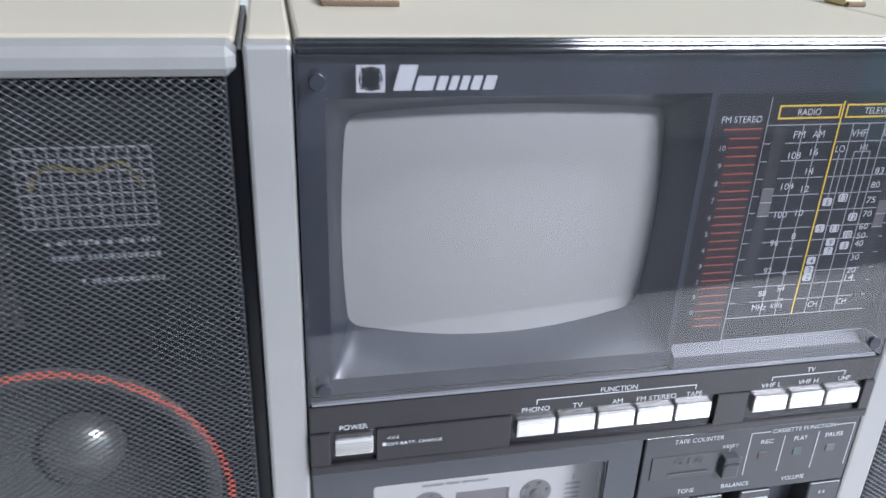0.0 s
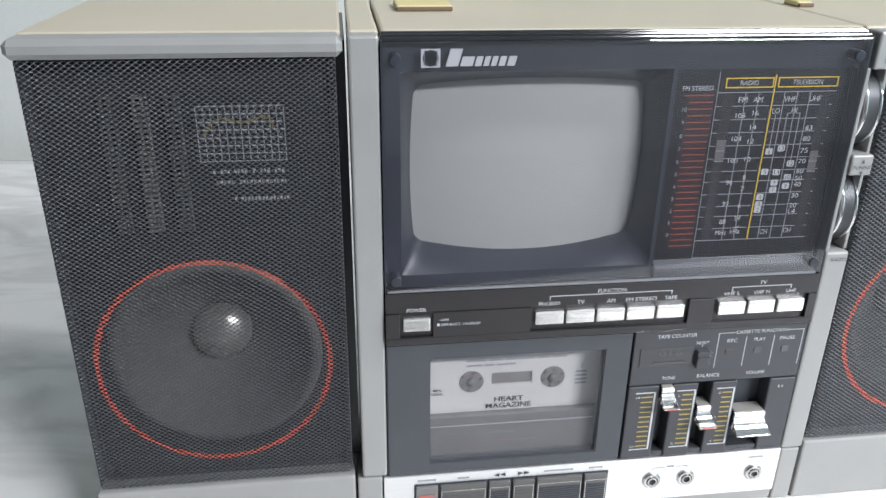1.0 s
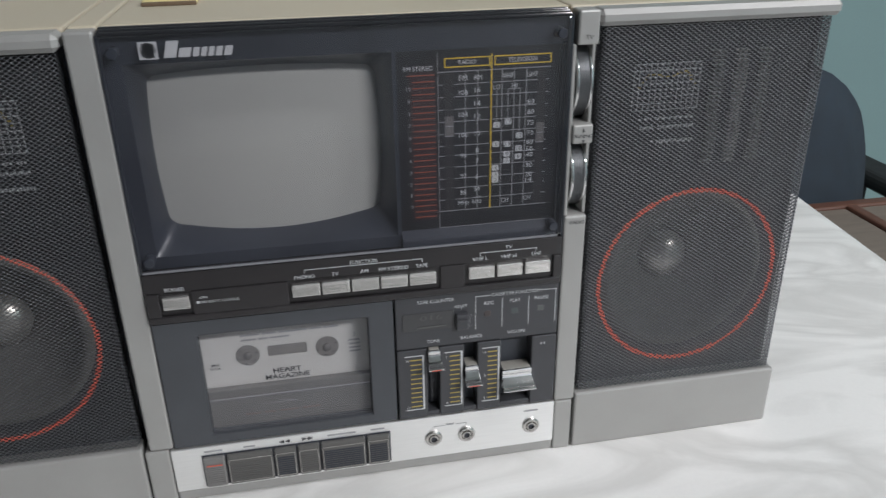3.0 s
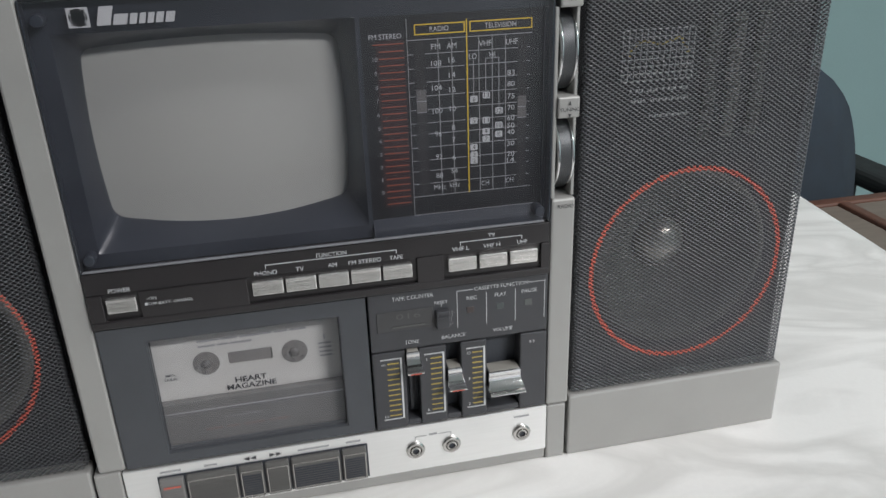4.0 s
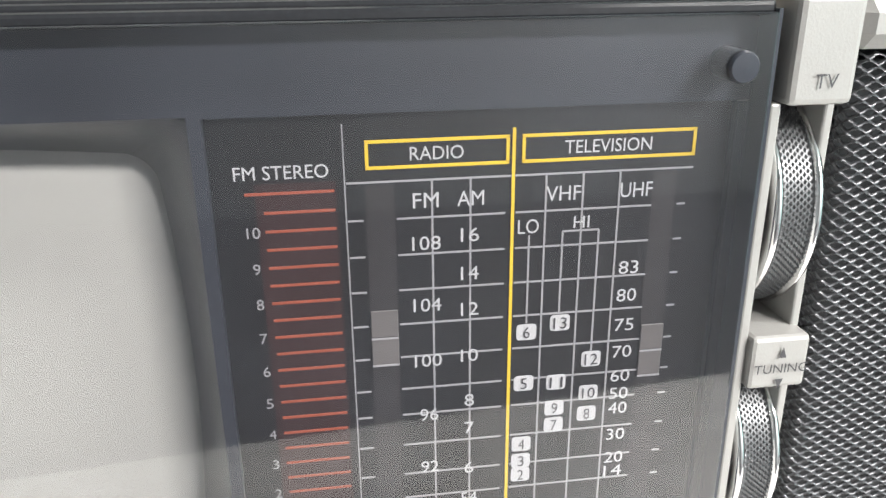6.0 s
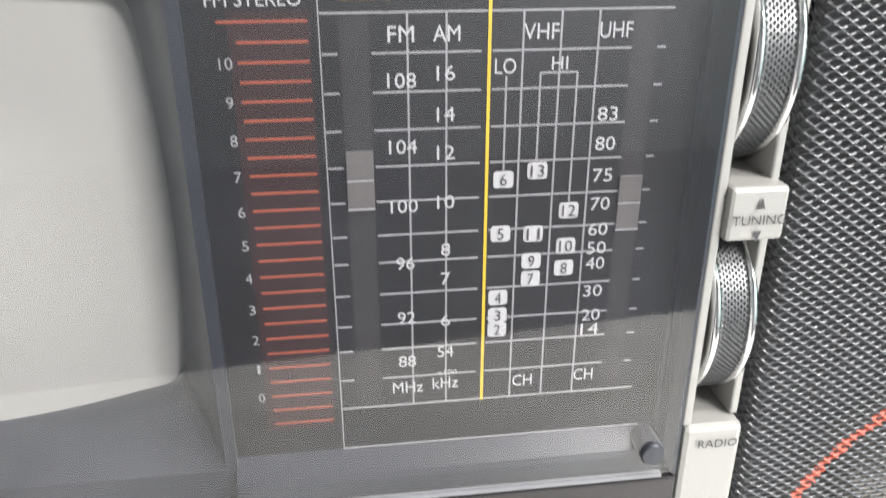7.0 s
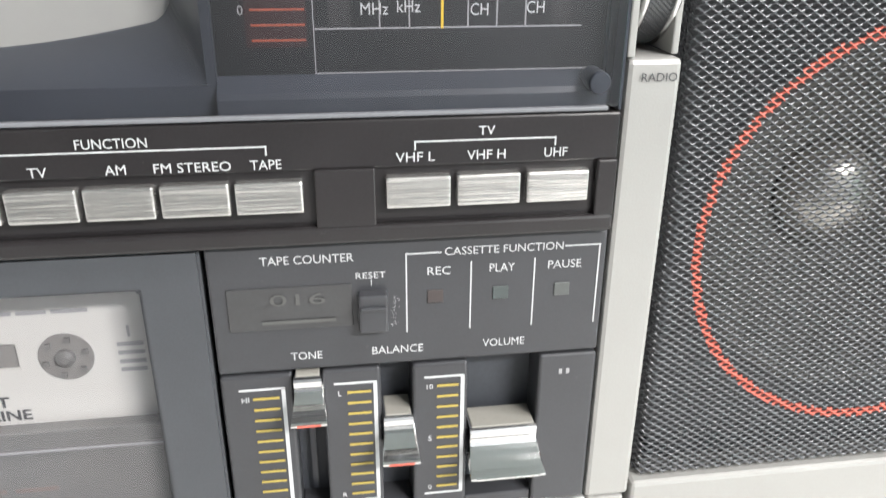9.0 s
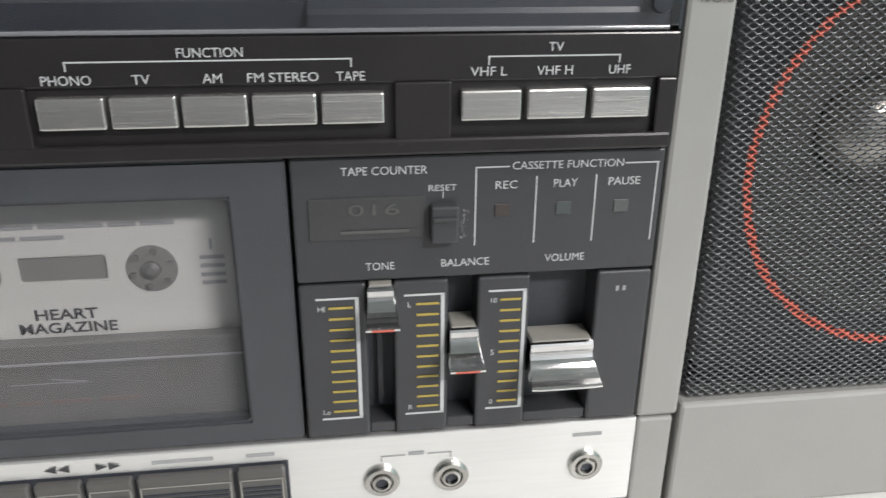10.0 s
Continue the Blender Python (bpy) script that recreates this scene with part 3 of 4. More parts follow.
for s, x, z in (("6", 0.0765, 0.2200), ("13", 0.0822, 0.2213), ("12", 0.0880, 0.2140), ("5", 0.0763, 0.2103), ("11", 0.0820, 0.2100), ("10", 0.0879, 0.2074),
                ("9", 0.0819, 0.2049), ("8", 0.0878, 0.2032), ("7", 0.0819, 0.2015), ("4", 0.0762, 0.1981), ("3", 0.0762, 0.1946), ("2", 0.0762, 0.1917)):
    chip = part("channel_mark", rounded_chip(x, TY, z, 0.0017, 0.00145, 0.0006), WHITE, dial, "white channel number box")
    text(s, x, TY - 0.00025, z, 0.0021, DARKP, dial, 0.0011 if len(s) == 1 else 0.0023)
for x0, x1, z0, z1 in ((0.0508, 0.0552, 0.2160, 0.2258), (0.0965, 0.1005, 0.2100, 0.2198)):
    part("needle_track", strokes([(x0, x1, 0.1775, 0.2465)], DY, 0.00003), TRACK, dial)
    nd = bmesh.new()
    zm = (z0 + z1) / 2
    box(nd, x0, x1, TY - 0.0003, TY, z0, zm - 0.0002, 0.0001, 1)
    box(nd, x0, x1, TY - 0.0003, TY, zm + 0.0002, z1, 0.0001, 1)
    part("needle", nd, NEEDLE, dial, "grey tuning pointer")
    part("needle_line", strokes([hline(x0, x1, zm), hline(x0, x1, z0)], TY - 0.0003), GREYP, dial)

# maker's mark: plain shapes in white
lg = bmesh.new()
LY = Y0 + 0.0016
plate_with_hole(lg, -0.0818, -0.0740, 0.2606, 0.2680, -0.0806, -0.0752, 0.2618, 0.2668, LY, LY + 0.0002, 0)
part("maker_mark", lg, WHITE, unit, "white square maker's mark")
rg = bmesh.new()
lathe(rg, [(0.0033, 0.0), (0.0033, 0.0001), (0.0026, 0.0001), (0.0026, 0.0)], (-0.0779, LY, 0.2643), "y", 32)
for q in (0.8, 2.3, 3.9, 5.4):
    box(rg, -0.0779 + 0.003 * math.cos(q) - 0.0007, -0.0779 + 0.003 * math.cos(q) + 0.0007, LY, LY + 0.0001, 0.2643 + 0.003 * math.sin(q) - 0.0007, 0.2643 + 0.003 * math.sin(q) + 0.0007)
lathe(rg, [(0.0011, 0.0), (0.0011, 0.0001)], (-0.0779, LY, 0.2643), "y", 16)
box(rg, -0.0782, -0.0776, LY, LY + 0.0001, 0.2625, 0.2668)
part("maker_mark", rg, WHITE, unit, "white square maker's mark")
nm = bmesh.new()
xs, widths, tall = -0.0722, (0.0058, 0.0058, 0.0034, 0.0030, 0.0030, 0.0034, 0.0040), (1, 0.56, 0.56, 0.56, 0.56, 0.56, 0.56)
for w, h in zip(widths, tall):
    n0 = len(nm.verts)
    box(nm, xs + 0.0003, xs + w - 0.0004, LY, LY + 0.0002, 0.2610, 0.2610 + 0.0070 * h, 0.00025, 1)
    nm.verts.ensure_lookup_table()
    for v in list(nm.verts)[n0:]:
        v.co.x += (v.co.z - 0.2610) * 0.28
    xs += w + 0.0001
part("maker_name", nm, WHITE, unit, "white slanted maker's lettering as plain bars")

# clear cover with its four studs
clear_slab("clear_cover", ACRYLIC, unit, "clear acrylic cover over screen and dial", BX0 + 0.0006, BX1 - 0.0006, Y0 - 0.0002, Y0 + 0.0012, TZ0 + 0.0008, TZ1 - 0.0004)
for ya, yb, zt in ((0.0013, 0.0034, 0.2727), (0.0037, 0.0060, 0.2736), (0.0063, 0.0088, 0.2741)):
    part("cover_rim", one(BX0 + 0.0004, BX1 - 0.0004, ya, yb, TZ1 - 0.0010, zt, 0.0007), RIM, unit, "glossy black top rim")
part("cover_frame", one(BX0, BX0 + 0.0006, Y0 + 0.0004, 0.012, TZ0, TZ1), BLACK, unit)
part("cover_frame", one(BX1 - 0.0006, BX1, Y0 + 0.0004, 0.012, TZ0, TZ1), BLACK, unit)
# Pale opaque strip stands in for the glint along the cover's lower edge.
part("cover_edge", one(BX0 + 0.0010, BX1 - 0.0030, Y0 - 0.0004, Y0 + 0.0012, TZ0 + 0.0001, TZ0 + 0.0010, 0.0003), EDGE_GLINT, unit, "lower edge of the clear cover, pale like its glint")
for x, z in ((-0.0922, 0.2640), (0.1055, 0.2635), (-0.0930, 0.1665), (0.1055, 0.1665)):
    part("stud", lathe(bmesh.new(), [(0.0024, 0.0055), (0.0024, -0.0006), (0.0021, -0.0011), (0.0, -0.0012)], (x, Y0, z), "y", 28), BLACK, unit, "round black fixing stud", smooth=False)

# ---- button strip ----
bs = bmesh.new()
box(bs, BX0, BX1, Y0 - 0.0002, 0.016, 0.1498, 0.1602, 0.0005)
box(bs, BX0, BX1, Y0 - 0.0014, 0.016, 0.1335, 0.1375, 0.0008)
box(bs, BX0, BX1, Y0 + 0.0008, 0.016, 0.1370, 0.1500)
box(bs, BX0, -0.0915, Y0 - 0.0010, 0.016, 0.1370, 0.1500, 0.0004)
box(bs, -0.0765, -0.0305, Y0 - 0.0010, 0.016, 0.1370, 0.1500, 0.0004)
box(bs, 0.0462, 0.0588, Y0 - 0.0010, 0.016, 0.1370, 0.1500, 0.0004)
box(bs, 0.1065, BX1, Y0 - 0.0010, 0.016, 0.1370, 0.1500, 0.0004)
strip = part("button_strip", bs, STRIP, unit, "dark grey function button strip")


def push_button(x0, x1, depth=0.0):
    b = part("push_button", one(x0 + 0.0004, x1 - 0.0004, Y0 - 0.0018 + depth, 0.012, 0.1412, 0.1481, 0.0005), BUTTON, strip, "silver push button")
    g = bmesh.new()
    for k in range(7):
        z = 0.1419 + 0.00062 * k
        box(g, x0 + 0.0008, x1 - 0.0008, Y0 - 0.0020 + depth, Y0 - 0.0016 + depth, z, z + 0.00032)
    part("ribs", g, BUTTON, b)


for x0 in (-0.0290, -0.0143, 0.0004, 0.0151, 0.0298):
    push_button(x0, x0 + 0.0145)
for x0 in (0.0605, 0.0755, 0.0905):
    push_button(x0, x0 + 0.0145)
push_button(-0.0905, -0.0772)
SY = Y0 - 0.0004
for s, x, w in (("PHONO", -0.0220, 0.0100), ("TV", -0.0070, 0.0036), ("AM", 0.0076, 0.0040), ("FM STEREO", 0.0224, 0.0150), ("TAPE", 0.0368, 0.0062)):
    text(s, x, SY, 0.1515, 0.0020, WHITE, strip, w)
for s, x, w in (("VHF L", 0.0672, 0.0082), ("VHF H", 0.0822, 0.0082), ("UHF", 0.0972, 0.0050)):
    text(s, x, SY, 0.1520, 0.0020, WHITE, strip, w)
text("FUNCTION", 0.0076, SY, 0.1569, 0.0020, WHITE, strip, 0.0135)
text("TV", 0.0822, SY, 0.1572, 0.0019, WHITE, strip, 0.0034)
text("POWER", -0.0839, SY, 0.1515, 0.0020, WHITE, strip, 0.0090)
text("-ON", -0.0713, Y0 - 0.0013, 0.1464, 0.0013, WHITE, strip, 0.0040)
text("OFF-BATT. CHARGE", -0.0637, Y0 - 0.0013, 0.1438, 0.0013, WHITE, strip, 0.0185)
br = [hline(-0.0220, 0.0372, 0.1552), vline(-0.0218, 0.1534, 0.1552), vline(0.0370, 0.1534, 0.1552), hline(0.0670, 0.0972, 0.1552), vline(0.0672, 0.1534, 0.1552), vline(0.0970, 0.1534, 0.1552)]
part("bracket_print", strokes(br, Y0 - 0.0002), WHITE, strip)
part("bracket_print", strokes([(-0.0745, -0.0733, 0.1431, 0.1444)], Y0 - 0.0010), WHITE, strip)

# ---- cassette door ----
door = part("cassette_door", plate_with_hole(bmesh.new(), BX0, 0.0212, 0.0570, 0.1330, -0.0772, 0.0078, 0.0635, 0.1240, Y0 + 0.0006, 0.0065, 0.0006), DOOR, unit, "dark slate cassette door with a clear window")
part("well", one(-0.092, 0.0205, 0.0237, 0.0240, 0.058, 0.132), BLACK, unit)
clear_slab("door_window", WINDOW, door, "clear smoked window", -0.0771, 0.0077, Y0 + 0.0020, Y0 + 0.0036, 0.0636, 0.1239)
lip = part("cassette_holder", one(-0.0850, 0.0160, 0.0075, 0.0115, 0.0560, 0.0855, 0.0005), HOLDER, door, "dark grey cassette holder lip")
part("holder_edge", strokes([hline(-0.0770, 0.0076, 0.0802, 0.0005)], 0.0072, 0.0004), GREYP, lip)
hm = bmesh.new()
for ax, az in ((-0.0505, 0.0742), (-0.0375, 0.0612)):  # long printed tape-direction arrows
    for (xa, za), (xb, zb) in (((0, 0), (0.0185, 0)), ((0.0095, 0.0012), (0.0185, 0.0001))):
        hm.faces.new([hm.verts.new((ax + p, 0.0073, az + q)) for p, q in ((xa, za), (xb, zb), (xb, zb + 0.00028), (xa, za + 0.00028))])
part("holder_marks", hm, GREYP, lip)
for xa, xb in ((-0.060, -0.052), (-0.050, -0.044), (-0.042, -0.032), (-0.030, -0.020)):
    part("print_bar", strokes([hline(xa, xb, 0.0688, 0.0011)], 0.0074), RUST, lip, "faint reddish print")

CY, HXL, HXR, HZ = 0.0125, -0.0553, -0.0137, 0.1025
tape = thing("cassette_tape", (-0.034, 0.018, 0.064), "white audio cassette with printed title inside the deck", "cassette")
tape_body = part("shell", plate_with_hole(bmesh.new(), -0.0840, 0.0160, 0.0640, 0.1270, -0.0450, -0.0245, 0.1000, 0.1065, CY, CY + 0.011, 0.0003), TAPE, tape)
part("tape_window", one(-0.0450, -0.0245, CY + 0.0008, CY + 0.010, 0.1000, 0.1065), TAPEWIN, tape, "grey see-through tape window")
for hx in (HXL, HXR):
    hub = part("hub", lathe(bmesh.new(), [(0.0062, 0.002), (0.0062, -0.0003), (0.0060, -0.0003)], (hx, CY, HZ), "y", 36), TAPEWIN, tape, "grey reel hub")
    tb = bmesh.new()
    lathe(tb, [(0.0022, 0.0), (0.0022, -0.0014), (0.0010, -0.0020)], (hx, CY, HZ), "y", 16)
    for k in range(6):
        a = math.pi * k / 3 + 0.3
        box(tb, hx + 0.0048 * math.cos(a) - 0.0006, hx + 0.0048 * math.cos(a) + 0.0006, CY - 0.0010, CY, HZ + 0.0048 * math.sin(a) - 0.0006, HZ + 0.0048 * math.sin(a) + 0.0006)
    part("spindle", tb, KEYGREY, hub)
text("HEART", -0.0358, CY - 0.0003, 0.0912, 0.0030, DARKP, tape_body, 0.0150, 0.022)
text("MAGAZINE", -0.0358, CY - 0.0003, 0.0874, 0.0030, DARKP, tape_body, 0.0235, 0.022)
text("MFG.", -0.0722, CY - 0.0003, 0.0985, 0.0014, DARKP, tape_body, 0.0046, 0.02)
text("U.S.A.", -0.0722, CY - 0.0003, 0.0963, 0.0014, DARKP, tape_body, 0.0060, 0.02)
text("1", 0.0010, CY - 0.0003, 0.1085, 0.0030, GREYP, tape_body, None, 0.03)
part("print_bars", strokes([hline(-0.0020, 0.0040, z, 0.0010) for z in (0.1050, 0.1027, 0.1003, 0.0981)], CY - 0.0002), GREYP, tape_body)
for xa, xb, z in ((-0.0580, -0.0480, 0.1146), (-0.0470, -0.0395, 0.1146), (-0.0385, -0.0235, 0.1146), (-0.0225, -0.0160, 0.1146), (-0.0150, -0.0070, 0.1146),
                  (-0.0580, -0.0500, 0.1118), (-0.0490, -0.0440, 0.1118), (-0.0430, -0.0330, 0.1118)):
    part("print_bar", strokes([hline(xa, xb, z, 0.0010)], CY - 0.0002), GREYP, tape_body)

# ---- controls ----
cp = part("control_panel", one(0.0222, BX1, Y0 + 0.0006, 0.016, 0.1018, 0.1330, 0.0006), PANEL, unit, "charcoal control panel")
low = part("slider_panel", one(0.0222, BX1, 0.0105, 0.016, 0.0570, 0.1012), PANEL, unit, "charcoal slider panel with recessed tracks")
for x0, x1 in ((0.0222, 0.0385), (0.0452, 0.0588), (0.0662, 0.0795), (0.0968, BX1)):
    part("raised_panel", one(x0, x1, Y0 + 0.0002, 0.0105, 0.0570, 0.1012, 0.0008, 3), PANEL, low)
for x0, x1 in ((0.0385, 0.0452), (0.0588, 0.0662), (0.0795, 0.0968)):
    part("track_end", one(x0, x1, Y0 + 0.0012, 0.0105, 0.0570, 0.0600, 0.0004), PANEL, low)

for x0, x1 in ((0.0385, 0.0452), (0.0588, 0.0662), (0.0795, 0.0968)):
    part("track", one(x0, x1, 0.0092, 0.0104, 0.0600, 0.1015), SLOT, low, "dark recessed slider track")
    if x1 < 0.05:
        part("track_slit", one((x0 + x1) / 2 - 0.0007, (x0 + x1) / 2 + 0.0007, 0.0070, 0.0076, 0.0620, 0.0995), BLACK, low)
CYP = Y0 + 0.0004
text("TAPE COUNTER", 0.0436, CYP, 0.1296, 0.0020, WHITE, cp, 0.0200)
text("RESET", 0.0572, CYP, 0.1250, 0.0015, WHITE, cp, 0.0066)
text("CASSETTE FUNCTION", 0.0872, CYP, 0.1298, 0.0019, WHITE, cp, 0.0270)
for s, x, z, w in (("REC", 0.0724, 0.1252, 0.0052), ("PLAY", 0.0868, 0.1252, 0.0058), ("PAUSE", 0.1013, 0.1252, 0.0078)):
    text(s, x, CYP, z, 0.0020, WHITE, cp, w)
text("TONE", 0.0421, CYP, 0.1056, 0.0020, WHITE, cp, 0.0070)
text("BALANCE", 0.0629, CYP, 0.1057, 0.0020, WHITE, cp, 0.0118)
text("VOLUME", 0.0878, CYP, 0.1058, 0.0020, WHITE, cp, 0.0100)
part("bracket_print", strokes([hline(0.0650, 0.0730, 0.1296), hline(0.1012, 0.1096, 0.1296), vline(0.0651, 0.1100, 0.1296, 0.0003), vline(0.0797, 0.1100, 0.1270, 0.0003), vline(0.0943, 0.1098, 0.1270, 0.0003), vline(0.1093, 0.1095, 0.1296, 0.0003), vline(0.0573, 0.1224, 0.1240, 0.0002)], Y0 + 0.0006), WHITE, cp)
cw = part("counter_window", one(0.0258, 0.0530, Y0 + 0.0002, Y0 + 0.0010, 0.1128, 0.1232, 0.0002), COUNTER, cp, "grey tape counter window")
text("016", 0.0410, Y0 - 0.0001, 0.1203, 0.0028, DIMP, cw, 0.0120, 0.0)
part("counter_slot", strokes([hline(0.0330, 0.0492, 0.1148, 0.0008)], Y0 - 0.0001), DIMP, cw)
part("reset_button", one(0.0542, 0.0608, Y0 - 0.0024, 0.006, 0.1118, 0.1212, 0.0006), PANEL, cp, "black reset button")
part("reset_ledge", one(0.0546, 0.0604, Y0 - 0.0032, Y0 - 0.0022, 0.1176, 0.1186, 0.0003), PANEL, cp)
sc = bmesh.new()
rs = random.Random(4)
for _ in range(26):
    x, z, a, n = 0.0618 + rs.random() * 0.0016, 0.1115 + rs.random() * 0.0080, rs.uniform(-0.9, 0.9), rs.uniform(0.0002, 0.0008)
    w = rs.uniform(0.00003, 0.00009)
    dx, dz = n * math.sin(a), n * math.cos(a)
    sc.faces.new([sc.verts.new((x + ux, Y0 + 0.0005, z + uz)) for ux, uz in ((-w, 0), (w, 0), (dx + w, dz), (dx - w, dz))])
tagged(part("scratches", sc, GREYP, cp, "white scratches beside the reset button"), kind="stuff")
for x, lens, tint in ((0.0716, LAMP_RED, "reddish"), (0.0866, LAMP_GREEN, "greenish"), (0.1010, LAMP_CLEAR, "pale")):
    part("indicator", one(x - 0.0018, x + 0.0018, Y0 + 0.0003, Y0 + 0.0008, 0.1172, 0.1204, 0.0001, 1), lens, cp, f"unlit {tint} indicator lamp")
for xa, xb, marks in ((0.0262, 0.0366, ("HI", "Lo")), (0.0478, 0.0578, ("L", "R")), (0.0690, 0.0786, ("10", "0"))):
    part("scale_frame", strokes([hline(xa, xb, 0.0975, 0.0005), hline(xa, xb, 0.0628, 0.0005), vline(xb - 0.0004, 0.0628, 0.0975, 0.0009)], Y0 + 0.0002), WHITE, low)
    part("scale_print", strokes([hline(xa + 0.0030, xb - 0.0014, 0.0950 - 0.0030 * k, 0.0006) for k in range(11)], Y0 + 0.0001), OLIVE, low, "yellow scale ticks")
    text(marks[0], xa + 0.0013, Y0 - 0.0001, 0.0950, 0.0014, WHITE, low)
    text(marks[1], xa + 0.0013, Y0 - 0.0001, 0.0650, 0.0014, WHITE, low)
text("5", 0.0703, Y0 - 0.0001, 0.0800, 0.0015, WHITE, low)
part("print_marks", strokes([(0.1018, 0.1026, 0.0958, 0.0972), (0.1036, 0.1044, 0.0958, 0.0972)], Y0 + 0.0002), GREYP, low)


def slider(x0, x1, ztop, tall):
    """A chrome slider cap: a short stem face above, a sloping face that runs out to a lip."""
    bm = bmesh.new()
    zl = ztop - tall
    prof = [(0.0070, ztop), (-0.0012, ztop), (-0.0019, ztop - 0.0003), (-0.0022, ztop - 0.0009), (-0.0022, ztop - 0.0022), (-0.0019, ztop - 0.0027)]
    z1 = ztop - 0.0029
    prof += [(-0.0018 - 0.0068 * q ** 2.0, z1 + (zl + 0.0009 - z1) * q) for q in (0.0, 0.15, 0.3, 0.45, 0.6, 0.75, 0.88, 1.0)]
    prof += [(-0.0092, zl + 0.0006), (-0.0092, zl + 0.0001), (-0.0088, zl), (0.0070, zl + 0.0004)]
    flare = lambda y: 0.0009 * max(0.0, (-0.0022 - y) / 0.007)
    a = [bm.verts.new((x0 - flare(y), y, z)) for y, z in prof]
    b = [bm.verts.new((x1 + flare(y), y, z)) for y, z in prof]
    n = len(prof)
    bm.faces.new(a)
    bm.faces.new(b[::-1])
    for i in range(n):
        bm.faces.new((a[i], a[(i + 1) % n], b[(i + 1) % n], b[i]))
    k = part("slider_knob", bm, CHROME, low, "chrome slider knob")
    part("stem", one(x0 + 0.0004, x1 - 0.0004, -0.0012, 0.0070, ztop - 0.0020, ztop + 0.0004, 0.0003), STEM, k, "pale plastic stem")
    part("pointer_line", one(x0 + 0.0005, x1 - 0.0005, -0.0094, -0.0091, zl + 0.0001, zl + 0.0005), REDRING if x1 - x0 < 0.01 else CHROME, k)


slider(0.0388, 0.0451, 0.1010, 0.0082)
slider(0.0591, 0.0661, 0.0884, 0.0085)
slider(0.0800, 0.0965, 0.0828, 0.0096)

# ---- bright lower strip with keys and sockets ----
low_strip = part("front_strip", one(BX0 - 0.0024, BX1 + 0.0008, Y0 + 0.0002, 0.016, 0.0285, 0.0562, 0.0005), BRUSHED, unit, "brushed aluminium front strip")
part("key_recess", strokes([(-0.0852, 0.0165, 0.0302, 0.0508)], Y0 + 0.0002, 0.0003), BLACK, low_strip)


def deck_key(x0, x1, kind):
    k = part("deck_key", one(x0 + 0.0004, x1 - 0.0004, Y0 - 0.0022, 0.006, 0.0308, 0.0500, 0.0007), KEYGREY if kind == "red" else KEYDARK, low_strip, "grey cassette deck key" if kind == "red" else "dark grey cassette deck key with a light outline")
    r = bmesh.new()
    n = 9
    for q in range(n):
        z = 0.0330 + 0.0125 * q / n
        box(r, x0 + 0.0016, x1 - 0.0016, Y0 - 0.0025, Y0 - 0.0020, z, z + 0.0007)
    part("ribs", r, KEYGREY if kind == "red" else (BLACK if kind == "dark" else KEYDARK), k)
    fl = [hline(x0 + 0.0010, x1 - 0.0010, 0.0322, 0.0004), hline(x0 + 0.0010, x1 - 0.0010, 0.0470, 0.0004), vline(x0 + 0.0011, 0.0322, 0.0470, 0.0004), vline(x1 - 0.0011, 0.0322, 0.0470, 0.0004)]
    if kind != "red":
        part("outline", strokes(fl, Y0 - 0.0022), NICKEL, k)
    else:
        part("red_mark", strokes([hline(x0 + 0.002, x1 - 0.002, 0.0452, 0.0009)], Y0 - 0.0025), REDRING, k, "red record mark")


for x0, x1, kind in ((-0.0848, -0.0728, "red"), (-0.0724, -0.0478, "grey"), (-0.0474, -0.0352, "dark"), (-0.0348, -0.0226, "grey"), (-0.0222, 0.0026, "dark"), (0.0030, 0.0160, "dark")):
    deck_key(x0, x1, kind)
part("print_bars", strokes([hline(-0.0835, -0.0740, 0.0530, 0.0010), hline(-0.0630, -0.0570, 0.0530, 0.0010), hline(-0.0180, -0.0025, 0.0532, 0.0010), hline(0.0058, 0.0132, 0.0532, 0.0010), hline(0.0938, 0.1020, 0.0520, 0.0010)], Y0 + 0.0001), GREYP, low_strip)
part("bracket_print", strokes([hline(0.0410, 0.0475, 0.0496), hline(0.0535, 0.0600, 0.0496), vline(0.0411, 0.0480, 0.0496), vline(0.0599, 0.0480, 0.0496), hline(0.0484, 0.0526, 0.0500, 0.0011)], Y0 + 0.0001), GREYP, low_strip)
am = bmesh.new()
for cx, d in ((-0.0413, -1), (-0.0287, 1)):
    for o in (-0.0016, 0.0016):
        am.faces.new([am.verts.new((cx + o + d * dx, Y0 - 0.0001, 0.0532 + dz)) for dx, dz in ((-0.0015, 0.0011), (-0.0015, -0.0011), (0.0015, 0.0))])
part("arrows", am, DARKP, low_strip)
for x in (0.0410, 0.0600, 0.0980):
    jk = part("socket", lathe(bmesh.new(), [(0.0049, 0.0004), (0.0049, -0.0006), (0.0043, -0.0013), (0.0032, -0.0012), (0.0028, -0.0004)], (x, Y0, 0.0418), "y", 36), NICKEL, low_strip, "chrome audio socket", smooth=False)
    part("collar", lathe(bmesh.new(), [(0.0027, -0.0002), (0.0025, -0.0016), (0.0018, -0.0018), (0.0016, 0.003)], (x, Y0, 0.0418), "y", 28), NICKEL, jk)
    part("hole", lathe(bmesh.new(), [(0.0016, -0.0008), (0.0, -0.0007)], (x, Y0, 0.0418), "y", 20), BLACK, jk)


# ---- loudspeakers ----
GHW, GZ0, GZ1, GR = 0.0604, 0.0600, 0.2650, 0.0022
NETX, NETZ = 0.0031, 0.0021
RINGZ, RING_IN, RING_OUT = 0.1262, 0.0506, 0.0529


